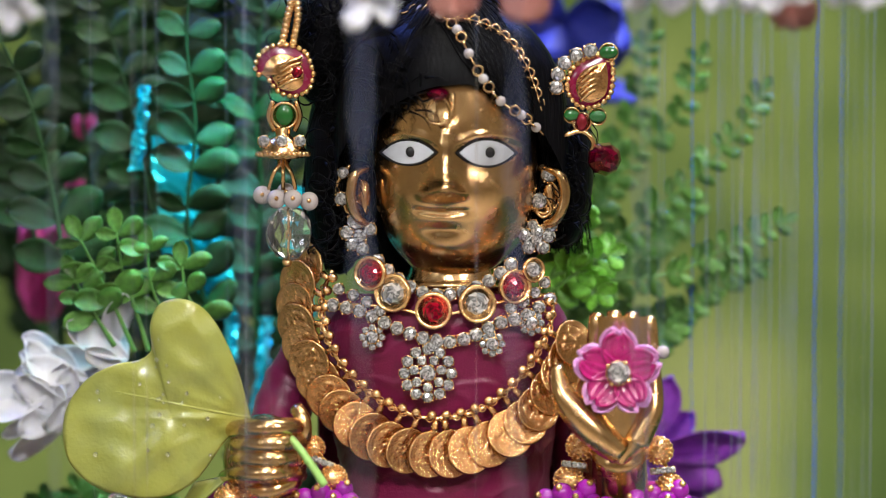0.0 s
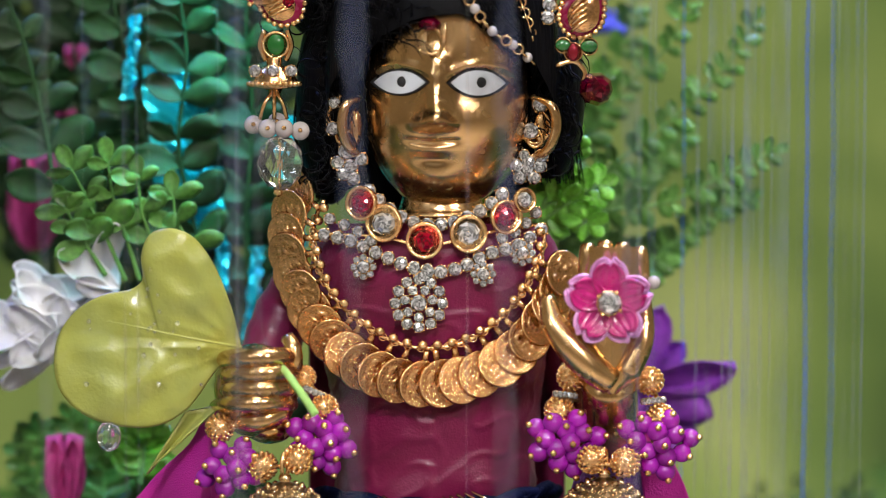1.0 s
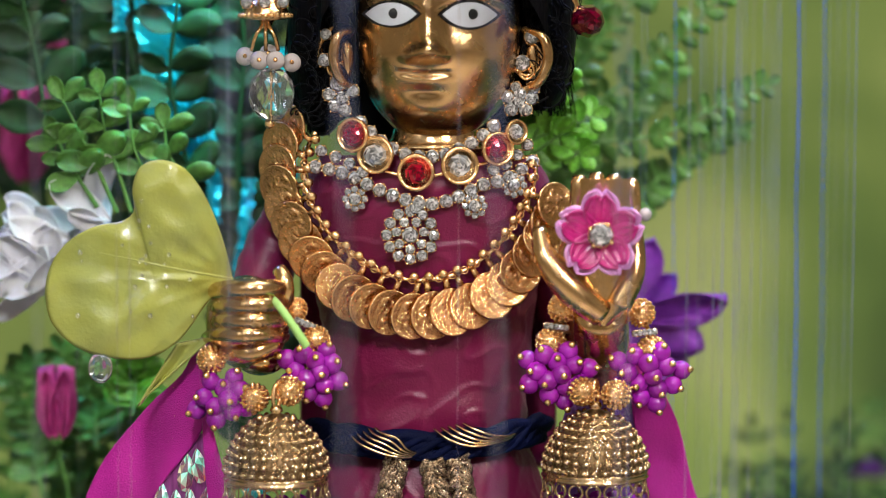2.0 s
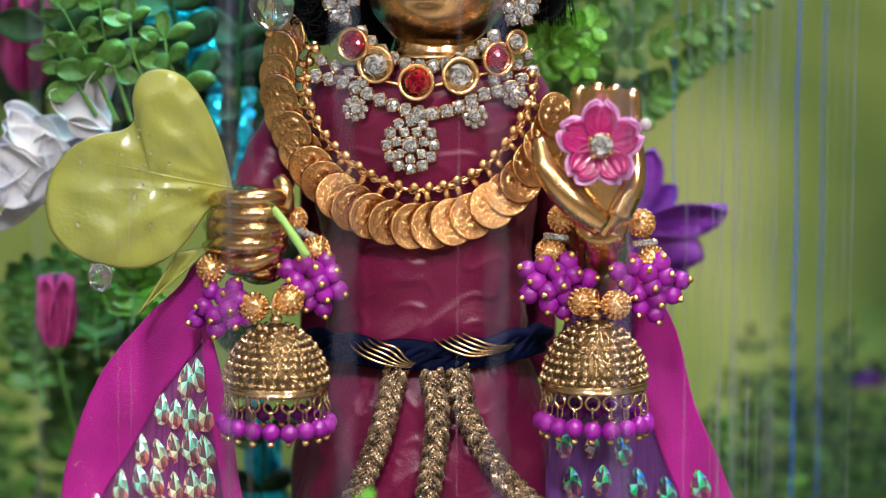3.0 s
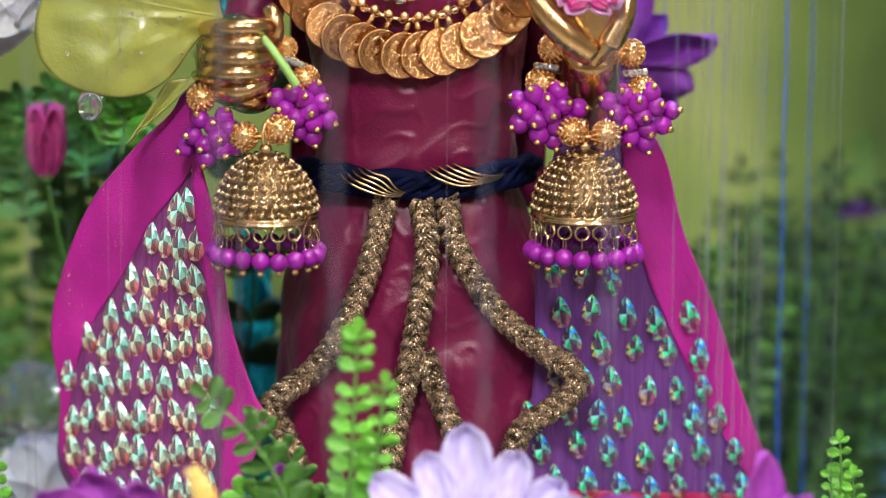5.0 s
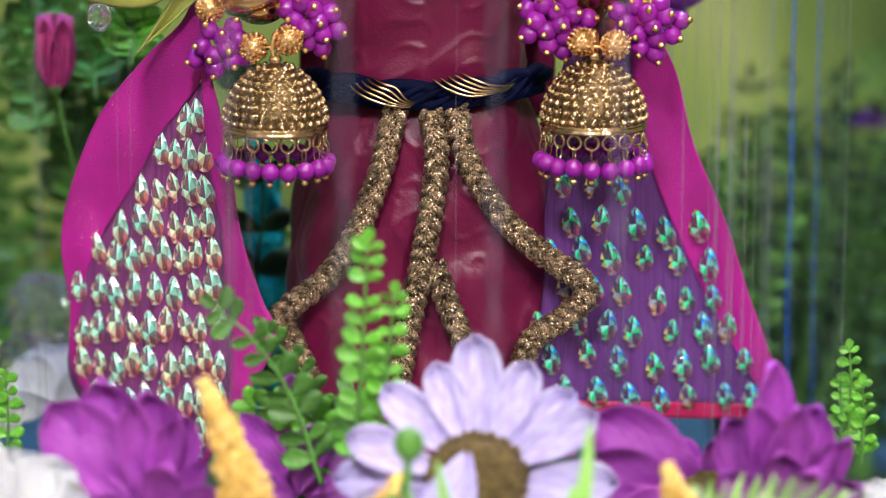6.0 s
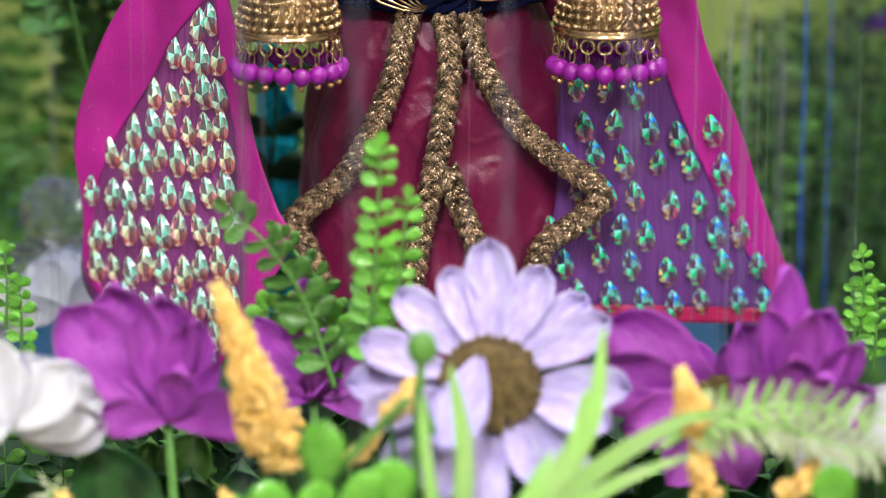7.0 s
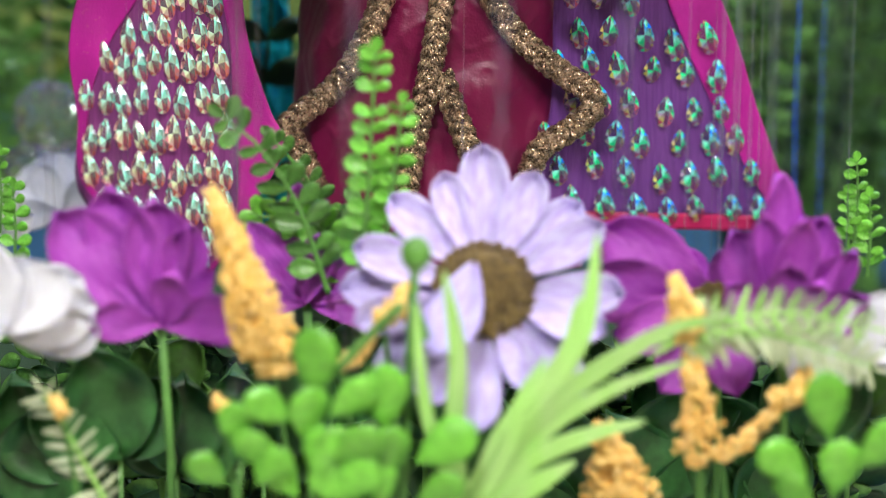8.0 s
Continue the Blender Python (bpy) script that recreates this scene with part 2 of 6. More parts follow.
def crystal(name, tint=(0.95, 0.97, 1.0), iridescent=(), body=0.4, clear=0.5):
    """Cut rhinestone: foil-backed facets, their sparkle put into the colour as random dark and bright ones; the
    iridescent one also shifts green, gold and pink facet by facet.
    """
    mat = bpy.data.materials.new(name)
    mat.use_nodes = True
    n, ln = mat.node_tree.nodes, mat.node_tree.links
    p = n["Principled BSDF"]
    p.inputs["Metallic"].default_value = 0.15 if iridescent else 0.6
    p.inputs["Roughness"].default_value = 0.07 if iridescent else 0.06
    p.inputs["Coat Weight"].default_value = 0.6
    p.inputs["Coat Roughness"].default_value = 0.03
    p.inputs["Base Color"].default_value = (*tint, 1)
    # Sparkle painted in: each facet's tone is random, dark to full tint.
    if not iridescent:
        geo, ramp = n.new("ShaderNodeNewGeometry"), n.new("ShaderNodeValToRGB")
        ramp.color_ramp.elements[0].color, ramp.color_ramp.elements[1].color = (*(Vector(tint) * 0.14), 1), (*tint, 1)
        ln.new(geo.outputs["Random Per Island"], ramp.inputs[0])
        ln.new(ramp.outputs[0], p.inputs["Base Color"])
    if iridescent:
        geo, info = n.new("ShaderNodeNewGeometry"), n.new("ShaderNodeObjectInfo")
        add, ramp = n.new("ShaderNodeMath"), n.new("ShaderNodeValToRGB")
        add.operation, add.use_clamp = "MULTIPLY", True
        add.inputs[1].default_value = 1.0
        plus = n.new("ShaderNodeMath")
        plus.operation = "ADD"
        co, sep = n.new("ShaderNodeTexCoord"), n.new("ShaderNodeSeparateXYZ")
        ln.new(co.outputs["Generated"], sep.inputs[0])
        m1, m2 = n.new("ShaderNodeMath"), n.new("ShaderNodeMath")
        m1.operation = m2.operation = "MULTIPLY_ADD"
        m1.inputs[1].default_value, m2.inputs[1].default_value = 0.85, 0.3
        ln.new(geo.outputs["Random Per Island"], m1.inputs[0])
        ln.new(info.outputs["Random"], m2.inputs[0])
        m1.inputs[2].default_value = -0.46
        ln.new(m1.outputs[0], m2.inputs[2])
        half = n.new("ShaderNodeMath")
        half.operation = "MULTIPLY"
        half.inputs[1].default_value = 0.66
        ln.new(sep.outputs["Z"], half.inputs[0])
        ln.new(half.outputs[0], plus.inputs[0])
        ln.new(m2.outputs[0], plus.inputs[1])
        ln.new(plus.outputs[0], add.inputs[0])
        ln.new(add.outputs[0], ramp.inputs[0])
        el = ramp.color_ramp.elements
        el[0].color, el[1].color = (*iridescent[0], 1), (*iridescent[-1], 1)
        for k, c in enumerate(iridescent[1:-1]):
            el.new((k + 1) / (len(iridescent) - 1)).color = (*c, 1)
        # Facet brightness is random here too, which paints glints into the colour.
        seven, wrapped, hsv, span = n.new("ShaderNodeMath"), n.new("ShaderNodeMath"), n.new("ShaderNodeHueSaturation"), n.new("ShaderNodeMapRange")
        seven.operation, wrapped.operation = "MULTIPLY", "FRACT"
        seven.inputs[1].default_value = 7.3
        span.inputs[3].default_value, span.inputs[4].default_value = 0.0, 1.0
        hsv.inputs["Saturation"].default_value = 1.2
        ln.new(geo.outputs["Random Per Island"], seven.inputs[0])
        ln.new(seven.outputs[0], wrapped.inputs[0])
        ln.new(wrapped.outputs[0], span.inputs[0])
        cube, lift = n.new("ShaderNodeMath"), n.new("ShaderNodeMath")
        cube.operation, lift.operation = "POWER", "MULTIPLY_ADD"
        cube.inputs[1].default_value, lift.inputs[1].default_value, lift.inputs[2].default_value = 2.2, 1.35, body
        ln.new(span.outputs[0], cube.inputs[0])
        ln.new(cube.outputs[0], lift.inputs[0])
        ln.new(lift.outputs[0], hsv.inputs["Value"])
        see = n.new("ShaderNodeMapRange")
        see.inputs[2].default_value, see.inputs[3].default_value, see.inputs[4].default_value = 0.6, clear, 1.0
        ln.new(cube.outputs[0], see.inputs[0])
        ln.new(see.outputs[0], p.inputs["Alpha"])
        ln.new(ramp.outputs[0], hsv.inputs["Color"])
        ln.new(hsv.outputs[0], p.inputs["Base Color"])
    return mat


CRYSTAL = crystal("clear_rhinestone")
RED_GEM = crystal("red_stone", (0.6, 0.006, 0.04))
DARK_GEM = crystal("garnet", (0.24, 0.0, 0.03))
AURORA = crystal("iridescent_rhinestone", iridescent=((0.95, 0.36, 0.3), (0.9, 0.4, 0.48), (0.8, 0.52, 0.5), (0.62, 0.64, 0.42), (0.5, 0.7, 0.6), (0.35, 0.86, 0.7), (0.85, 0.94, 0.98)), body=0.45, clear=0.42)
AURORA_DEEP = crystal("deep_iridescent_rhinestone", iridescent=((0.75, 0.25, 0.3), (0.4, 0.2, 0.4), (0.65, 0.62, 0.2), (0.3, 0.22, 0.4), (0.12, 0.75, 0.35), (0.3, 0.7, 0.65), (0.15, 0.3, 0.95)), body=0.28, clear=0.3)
GLASS = material("clear_glass", (0.95, 0.97, 1.0), 0.03, 0, 0.02, 50, trans=0.95, ior=1.5, rough_vary=0.01)
# Bell dome metal: shade in the gaps between studs put into the colour.
GAP_SHADE_METAL = material("gap_shade_gold", (0.2, 0.125, 0.06), 0.4, 1.0, 0.5, 250, 0.3, 900)
LEAF_YELLOW = material("yellow_leaf", (0.33, 0.34, 0.06), 0.34, 0, 0.2, 60, 0.4, 700, coat=0.3, sub=0.15, second=(0.28, 0.31, 0.085))
LEAF_DARK = material("dark_green_leaf", (0.012, 0.05, 0.01), 0.55, 0, 0.45, 5, 0.3, 500, coat=0.02, by_object=0.4)
LEAF_MID = material("green_leaf", (0.08, 0.22, 0.035), 0.4, 0, 0.4, 5, 0.3, 500, coat=0.2, by_object=0.3)
LEAF_MID_DARK = material("glossy_dark_leaf", (0.035, 0.13, 0.03), 0.4, 0, 0.5, 4, 0.3, 60, coat=0.15, by_object=0.3)
LEAF_BRIGHT = material("bright_green_leaf", (0.15, 0.46, 0.045), 0.35, 0, 0.35, 5, 0.2, 500, coat=0.3, by_object=0.2, sub=0.1)
BLADE = material("pale_green_blade", (0.28, 0.58, 0.11), 0.4, 0, 0.25, 120, 0.2, 600, second=(0.36, 0.58, 0.2), by_object=0.15, stretch=(1, 1, 0.2))
STEM = material("green_stem", (0.1, 0.26, 0.05), 0.5, 0, 0.3, 120, 0.3, 600)
WHITE_PETAL = material("white_petal", (0.64, 0.65, 0.7), 0.45, 0, 0.1, 5, 0.25, 500, sub=0.4)
PALE_GREEN = material("pale_green_petal", (0.4, 0.5, 0.12), 0.5, 0, 0.25, 7, 0.3, 500, sub=0.2)
PALE_NEEDLE = material("pale_needle", (0.5, 0.58, 0.36), 0.5, 0, 0.25, 60, 0.2, 500, sub=0.1)
LILAC = material("lilac_petal", (0.33, 0.24, 0.56), 0.5, 0, 0.1, 7, 0.3, 60, second=(0.5, 0.47, 0.68), sub=0.15, by_object=0.16, stretch=(4, 4, 0.6))
MAUVE = material("purple_petal", (0.29, 0.025, 0.34), 0.5, 0, 0.25, 7, 0.4, 60, second=(0.42, 0.09, 0.48), sub=0.3, by_object=0.2, stretch=(6, 6, 0.5))
VIOLET = material("violet_petal", (0.19, 0.03, 0.34), 0.5, 0, 0.4, 6, 0.3, 600, sub=0.1)
PINK = material("pink_petal", (0.5, 0.05, 0.24), 0.45, 0, 0.35, 6, 0.3, 600, sub=0.15)
HOT = material("magenta_enamel_petal", (0.42, 0.006, 0.15), 0.3, 0, 0.25, 200, 0.2, 600, coat=0.6)
PALE_PINK = material("pale_pink_rim", (0.66, 0.3, 0.6), 0.3, 0, 0.1, 200, coat=0.5)
PEACH = material("peach_petal", (0.36, 0.15, 0.12), 0.4, 0, 0.3, 90, 0.3, 600, sub=0.2)
BLUE_PETAL = material("blue_petal", (0.028, 0.04, 0.34), 0.5, 0, 0.25, 90, 0.3, 600, sub=0.1)
YELLOW = material("yellow_catkin", (0.72, 0.4, 0.04), 0.6, 0, 0.25, 420, 0.5, 900, second=(0.92, 0.7, 0.28))
BROWN = material("brown_disc", (0.05, 0.03, 0.012), 0.8, 0, 0.5, 500, 0.8, 900, second=(0.16, 0.11, 0.03))
BLUE_CLOTH = material("blue_cloth", (0.012, 0.07, 0.16), 0.7, 0, 0.3, 30, 0.5, 1500)
BLUE_LIT_WATER = material("blue_lit_water", (0.02, 0.12, 0.85), 0.35, 0, 0.2, 200, 0.2, 900, coat=0.4)
TEAL_FOIL = material("teal_foil", (0.04, 0.85, 0.85), 0.28, 0.5, 0.3, 60, 0.5, 120, second=(0.0, 0.45, 0.7))
TURF = material("green_carpet", (0.03, 0.07, 0.03), 0.85, 0, 0.4, 12, 0.8, 700)
PALE_FLOOR = material("pale_floor", (0.62, 0.54, 0.43), 0.35, 0, 0.2, 4, 0.1, 60)
PLASTER = material("plaster", (0.6, 0.52, 0.42), 0.8, 0, 0.1, 3, 0.3, 60)


def water_material(name, dense):
    """Thin running water: mostly clear, with a wet shine and a faint milky blur."""
    mat = bpy.data.materials.new(name)
    mat.use_nodes = True
    n, ln = mat.node_tree.nodes, mat.node_tree.links
    n.remove(n["Principled BSDF"])
    clear, gloss, milk = n.new("ShaderNodeBsdfTransparent"), n.new("ShaderNodeBsdfGlossy"), n.new("ShaderNodeBsdfTranslucent")
    gloss.inputs["Roughness"].default_value = 0.15
    milk.inputs["Color"].default_value = (0.7, 0.78, 0.82, 1)
    a, b = n.new("ShaderNodeMixShader"), n.new("ShaderNodeMixShader")
    co, mp, ns, mr = n.new("ShaderNodeTexCoord"), n.new("ShaderNodeMapping"), n.new("ShaderNodeTexNoise"), n.new("ShaderNodeMapRange")
    mp.inputs["Scale"].default_value = (120, 120, 9)
    ln.new(co.outputs["Object"], mp.inputs[0])
    ln.new(mp.outputs[0], ns.inputs["Vector"])
    ln.new(ns.outputs["Fac"], mr.inputs[0])
    mr.inputs[1].default_value, mr.inputs[2].default_value, mr.inputs[3].default_value, mr.inputs[4].default_value = 0.35, 0.7, 0.015, dense
    a.inputs[0].default_value = 0.5
    ln.new(gloss.outputs[0], a.inputs[1])
    ln.new(milk.outputs[0], a.inputs[2])
    ln.new(mr.outputs[0], b.inputs[0])
    ln.new(clear.outputs[0], b.inputs[1])
    ln.new(a.outputs[0], b.inputs[2])
    ln.new(b.outputs[0], n["Material Output"].inputs[0])
    return mat


WATER = water_material("running_water", 0.12)
WATER_THIN = water_material("thin_running_water", 0.2)


def garden_material():
    """A printed cloth of a sunlit lawn far out of focus: soft patches of yellow green, green and dark green."""
    mat = bpy.data.materials.new("garden_backdrop")
    mat.use_nodes = True
    n, ln = mat.node_tree.nodes, mat.node_tree.links
    p = n["Principled BSDF"]
    p.inputs["Roughness"].default_value = 0.9
    co, ns, ramp = n.new("ShaderNodeTexCoord"), n.new("ShaderNodeTexNoise"), n.new("ShaderNodeValToRGB")
    ns.inputs["Scale"].default_value, ns.inputs["Detail"].default_value, ns.inputs["Distortion"].default_value = 9.0, 3.0, 0.4
    ln.new(co.outputs["Object"], ns.inputs["Vector"])
    ln.new(ns.outputs["Fac"], ramp.inputs[0])
    el = ramp.color_ramp.elements
    el[0].position, el[0].color = 0.3, (0.05, 0.09, 0.02, 1)
    el[1].position, el[1].color = 0.72, (0.38, 0.42, 0.15, 1)
    el.new(0.45).color = (0.13, 0.2, 0.045, 1)
    el.new(0.57).color = (0.23, 0.3, 0.075, 1)
    ln.new(ramp.outputs[0], p.inputs["Base Color"])
    return mat


GARDEN = garden_material()

# ---- the setting ----
def box(x0, y0, z0, x1, y1, z1):
    bm = bmesh.new()
    bmesh.ops.create_cube(bm, size=1, matrix=Matrix.Translation(((x0 + x1) / 2, (y0 + y1) / 2, (z0 + z1) / 2)) @ Matrix.Diagonal((x1 - x0, y1 - y0, z1 - z0, 1)))
    return bm


# Unseen floor, made pale to throw light up at the brass face.
whole("floor", box(-1.7, -2.4, -0.06, 1.7, 1.1, 0.0), PALE_FLOOR, "unseen pale floor that brightens the brass from below", "floor", kind="structure")
# Unseen room shell, added so that metal and stones have something to reflect.
for nm, b in (("wall_north", (-1.7, 1.1, -0.06, 1.7, 1.2, 2.2)), ("wall_south", (-1.7, -2.5, -0.06, 1.7, -2.4, 2.2)), ("wall_west", (-1.8, -2.4, -0.06, -1.7, 1.1, 2.2)), ("wall_east", (1.7, -2.4, -0.06, 1.8, 1.1, 2.2)), ("ceiling", (-1.8, -2.5, 2.2, 1.8, 1.2, 2.3))):
    whole(nm, box(*b), PLASTER, "unseen pale plaster shell added for reflections", "ceiling" if nm == "ceiling" else "wall", kind="structure")


whole("carpet", slab(lambda s, t: Vector((-1.2 + 2.4 * s, -0.22 + 1.16 * t, 0.003 + 0.001 * math.sin(40 * s) * math.sin(33 * t))), 40, 30, 0.004), TURF, "dark green carpet under the flower bed", "carpet", kind="structure")


sweep = spline(((0.0, 0.69, 0.012), (0.0, 0.8, 0.012), (0.0, 0.89, 0.03), (0.0, 0.94, 0.09), (0.0, 0.95, 0.25), (0.0, 0.95, 1.3)), 60)


def hanging_cloth(s, t):
    x = -1.3 + 2.6 * s
    p = sweep[round(60 * t)]
    return Vector((x, p.y + (0.012 * math.sin(x * 14) + 0.006 * math.sin(x * 31 + 1)) * min(1, p.z * 3), p.z + 0.003 * math.sin(x * 23) * max(0, 1 - p.z * 8)))


whole("backdrop", slab(hanging_cloth, 90, 60, 0.002), GARDEN, "cloth backdrop printed with a sunlit green lawn", "backdrop", kind="structure")

whole("pedestal", lathe([(0.0, 0.0), (0.05, 0.0), (0.052, 0.005), (0.034, 0.012), (0.034, 0.1), (0.04, 0.112), (0.038, 0.124), (0.0, 0.125)], 40), TURF, "round dark green pedestal among the flowers", "pedestal")

# ---- the brass statue ----
def bell(x, z, cx, cz, sx, sz):
    return math.exp(-((x - cx) / sx) ** 2 - ((z - cz) / sz) ** 2)


head_width = smooth((15, 30, 60, 120, 200, 300, 370, 420, 455, 480, 492), (8, 55, 95, 128, 141, 144, 137, 117, 91, 60, 12))


def face_relief(u, v):
    """How far the face stands forward, in grid units: brows, sockets, nose, cheeks, lips and chin."""
    h = 0.0
    ridge = 1 / (1 + math.exp(-(v - 215) / 9)) / (1 + math.exp((v - 352) / 5))
    grow = min(1, max(0, (v - 200) / 140))
    h += ridge * (9 + 26 * grow) * math.exp(-((u - 786) / (18 + 9 * grow)) ** 2)
    h += 23 * bell(u, v, 783, 337, 25, 15) + 17 * bell(u, v, 756, 344, 12, 9) + 17 * bell(u, v, 811, 344, 12, 9)
    h -= 11 * bell(u, v, 724, 272, 56, 27) + 11 * bell(u, v, 862, 272, 60, 29)
    for cx, w in ((718, 62), (868, 66)):
        brow = 238 + ((u - cx) / w) ** 2 * 20
        h += 5.5 * math.exp(-((v - brow) / 6.5) ** 2) * (1 / (1 + math.exp((abs(u - cx) - w) / 5)))
    h += 8 * bell(u, v, 712, 345, 42, 40) + 8 * bell(u, v, 875, 345, 46, 42)
    wide = 1 / (1 + math.exp((abs(u - 783) - 43) / 4))
    smile = ((u - 783) / 45) ** 2 * -4
    h += 3.5 * wide * math.exp(-((v - 368 - smile) / 5) ** 2) - 9 * wide * math.exp(-((v - 377 - smile) / 3.4) ** 2)
    h += 4.5 * math.exp(-((u - 783) / 30) ** 2) * math.exp(-((v - 389) / 7) ** 2)
    h -= 5 * bell(u, v, 783, 408, 30, 7)
    h += 10 * bell(u, v, 787, 440, 40, 22)
    return h


def head_point(s, t):
    v = 15 + 477 * t
    w = head_width(v)
    a = math.tau * s
    cu = 808 - 4 * max(0, (v - 380) / 100)
    u = cu + w * math.sin(a) * (1 if math.cos(a) > 0 else 1.03)
    depth = -w * 0.95 * math.cos(a)
    if math.cos(a) > 0:
        depth -= face_relief(u, v) * min(1, math.cos(a) * 2.2)
    return at(u, v, depth * Q - 0.004)


def almond(cu, cv, w, h, bm):
    """An enamel eye: a bulging almond with a dark rim and a round pupil."""
    def edge(k):
        return 1 - abs(k) ** 2.2

    def lid(s, t, grow, lift):
        k = 2 * s - 1
        e = h * grow * edge(k) * (2 * t - 1)
        u, v = cu + w * k * grow, cv + e
        bulge = lift * (1 - (2 * t - 1) ** 2) * edge(k)
        return at(u, v, (-0.95 * math.sqrt(max(1, head_width(v) ** 2 - (u - 808) ** 2)) - face_relief(u, v) - 2.2 - bulge) * Q - 0.004)
    sheet(lambda s, t: lid(s, t, 1.12, 0.5), 24, 10, bm=bm, index=2)
    sheet(lambda s, t: lid(s, t, 0.98, 5.5), 24, 10, bm=bm, index=1)
    c = at(cu + 5, cv - 1, (-0.95 * math.sqrt(head_width(cv) ** 2 - (cu + 5 - 808) ** 2) - face_relief(cu + 5, cv) - 7.4) * Q - 0.004)
    ball(c, 9.5 * Q, 16, bm, 2, (1, 0.6, 1))


def statue():
    bm = sheet(head_point, 132, 110, True)
    # neck, with the flange on which the head sits
    neck = smooth((430, 470, 500, 508, 516, 560), (72, 74, 84, 92, 84, 90))
    sheet(lambda s, t: at(800 + neck(430 + 130 * t) * math.sin(math.tau * s), 430 + 130 * t, -neck(430 + 130 * t) * 0.85 * Q * math.cos(math.tau * s)), 40, 24, True, bm)
    # trunk and legs under the clothes
    trunk = smooth((530, 580, 640, 760, 900, 1020, 1200, 1500, 1650), (110, 200, 225, 190, 150, 140, 160, 150, 150))
    sheet(lambda s, t: at(785 + trunk(530 + 1110 * t) * math.sin(math.tau * s), 530 + 1110 * t, 0.004 - trunk(530 + 1110 * t) * 0.55 * Q * math.cos(math.tau * s)), 40, 50, True, bm)
    for k in (0, 1):
        ear = spline([at(*p) for p in (((652, 298, -.008), (628, 308, -.012), (620, 345, -.012), (632, 385, -.012), (657, 402, -.008)) if k == 0 else ((956, 296, -.008), (990, 308, -.012), (1001, 345, -.012), (986, 388, -.012), (955, 404, -.008)))], 20)
        tube(ear, lambda t: Q * (6 + 4 * math.sin(math.pi * t)), 10, bm)
        ball(at(642 if k == 0 else 974, 350, -.007), 1, 16, bm, 0, (14 * Q, 0.002, 36 * Q))
    # arms
    tube(path(((575, 600, .008), (515, 680, .012), (480, 790, .0), (478, 850, -.02)), 20), lambda t: Q * (40 + 3 * t), 16, bm)
    tube(path(((985, 600, .008), (1050, 740, .012), (1095, 900, .0), (1100, 860, -.016), (1098, 790, -.026)), 28), lambda t: Q * (58 - 10 * t), 16, bm)
    # closed fist: palm and four fingers laid across it, and the thumb
    ball(at(466, 815, -.022), 1, 20, bm, 0, (74 * Q, 0.012, 84 * Q))
    for i, v in enumerate((757, 785, 812, 838)):
        k = (0, 4, 2, -6)[i]
        tube(path(((400 + k, v + 4, -.019), (430 + k, v, -.034), (475 + k, v - 1, -.038), (515 + k, v - 2, -.034), (536 + k, v + 2, -.022)), 18), lambda t: Q * (17 - 5 * abs(2 * t - 1) ** 3), 12, bm)
    tube(path(((520, 800, -.026), (534, 765, -.03), (532, 738, -.03), (522, 722, -.028)), 14), lambda t: Q * (19 - 6 * t), 12, bm)
    tube(path(((420, 862, -.024), (470, 868, -.033), (515, 850, -.03)), 14), lambda t: Q * 20, 12, bm)
    ball(at(490, 880, -.02), 1, 16, bm, 0, (44 * Q, 0.009, 28 * Q))
    # raised hand: palm, four upright fingers, thumb and heel
    palm = smooth((560, 620, 700, 760, 800, 820), (56, 62, 72, 62, 36, 8))
    mid = smooth((560, 620, 700, 760, 800, 820), (1104, 1102, 1092, 1096, 1102, 1104))
    sheet(lambda s, t: at(mid(560 + 260 * t) + palm(560 + 260 * t) * math.sin(math.tau * s), 560 + 260 * t, -.031 - 0.0078 * math.cos(math.tau * s) * (1 - 0.35 * t)), 32, 26, True, bm)
    for i in range(4):
        u = 1058 + 31 * i
        tube(path(((u + 2, 660, -.031), (u, 600, -.033), (u, 566, -.0335), (u, (556, 550, 553, 562)[i], -.033)), 16), lambda t: Q * (17.5 - 5 * t ** 6), 12, bm)
    tube(path(((985, 648, -.034), (1000, 700, -.037), (1050, 760, -.038), (1100, 800, -.036)), 20), lambda t: Q * (13 + 15 * math.sin(math.pi * min(1, t * 0.75))), 14, bm)
    tube(path(((1156, 640, -.031), (1158, 720, -.035), (1130, 785, -.036)), 16), lambda t: Q * (14 + 9 * t), 14, bm)
    almond(722, 270, 47, 21, bm)
    almond(862, 271, 50, 23, bm)
    # forehead mark: a raised loop with a small stone
    loop = spline([at(775 + 22 * math.sin(a) * (1 - 0.25 * math.cos(a)), 195 - 25 * math.cos(a), -.0285) for a in [math.tau * k / 12 for k in range(13)]], 40)
    tube(loop, 3.2 * Q, 8, bm)
    tube(path(((803, 165, -.0275), (800, 200, -.0285), (790, 225, -.0285)), 12), 3 * Q, 8, bm)
    return whole("statue", bm, [BRASS, WHITE_ENAMEL, BLACK], "polished brass statue with white enamel eyes and raised hand", "statue", origin=(0, 0, 0.125))


statue()

# ---- clothes ----
bodice_w = smooth((520, 560, 620, 700, 800, 900, 1020), (190, 215, 222, 208, 192, 182, 178))


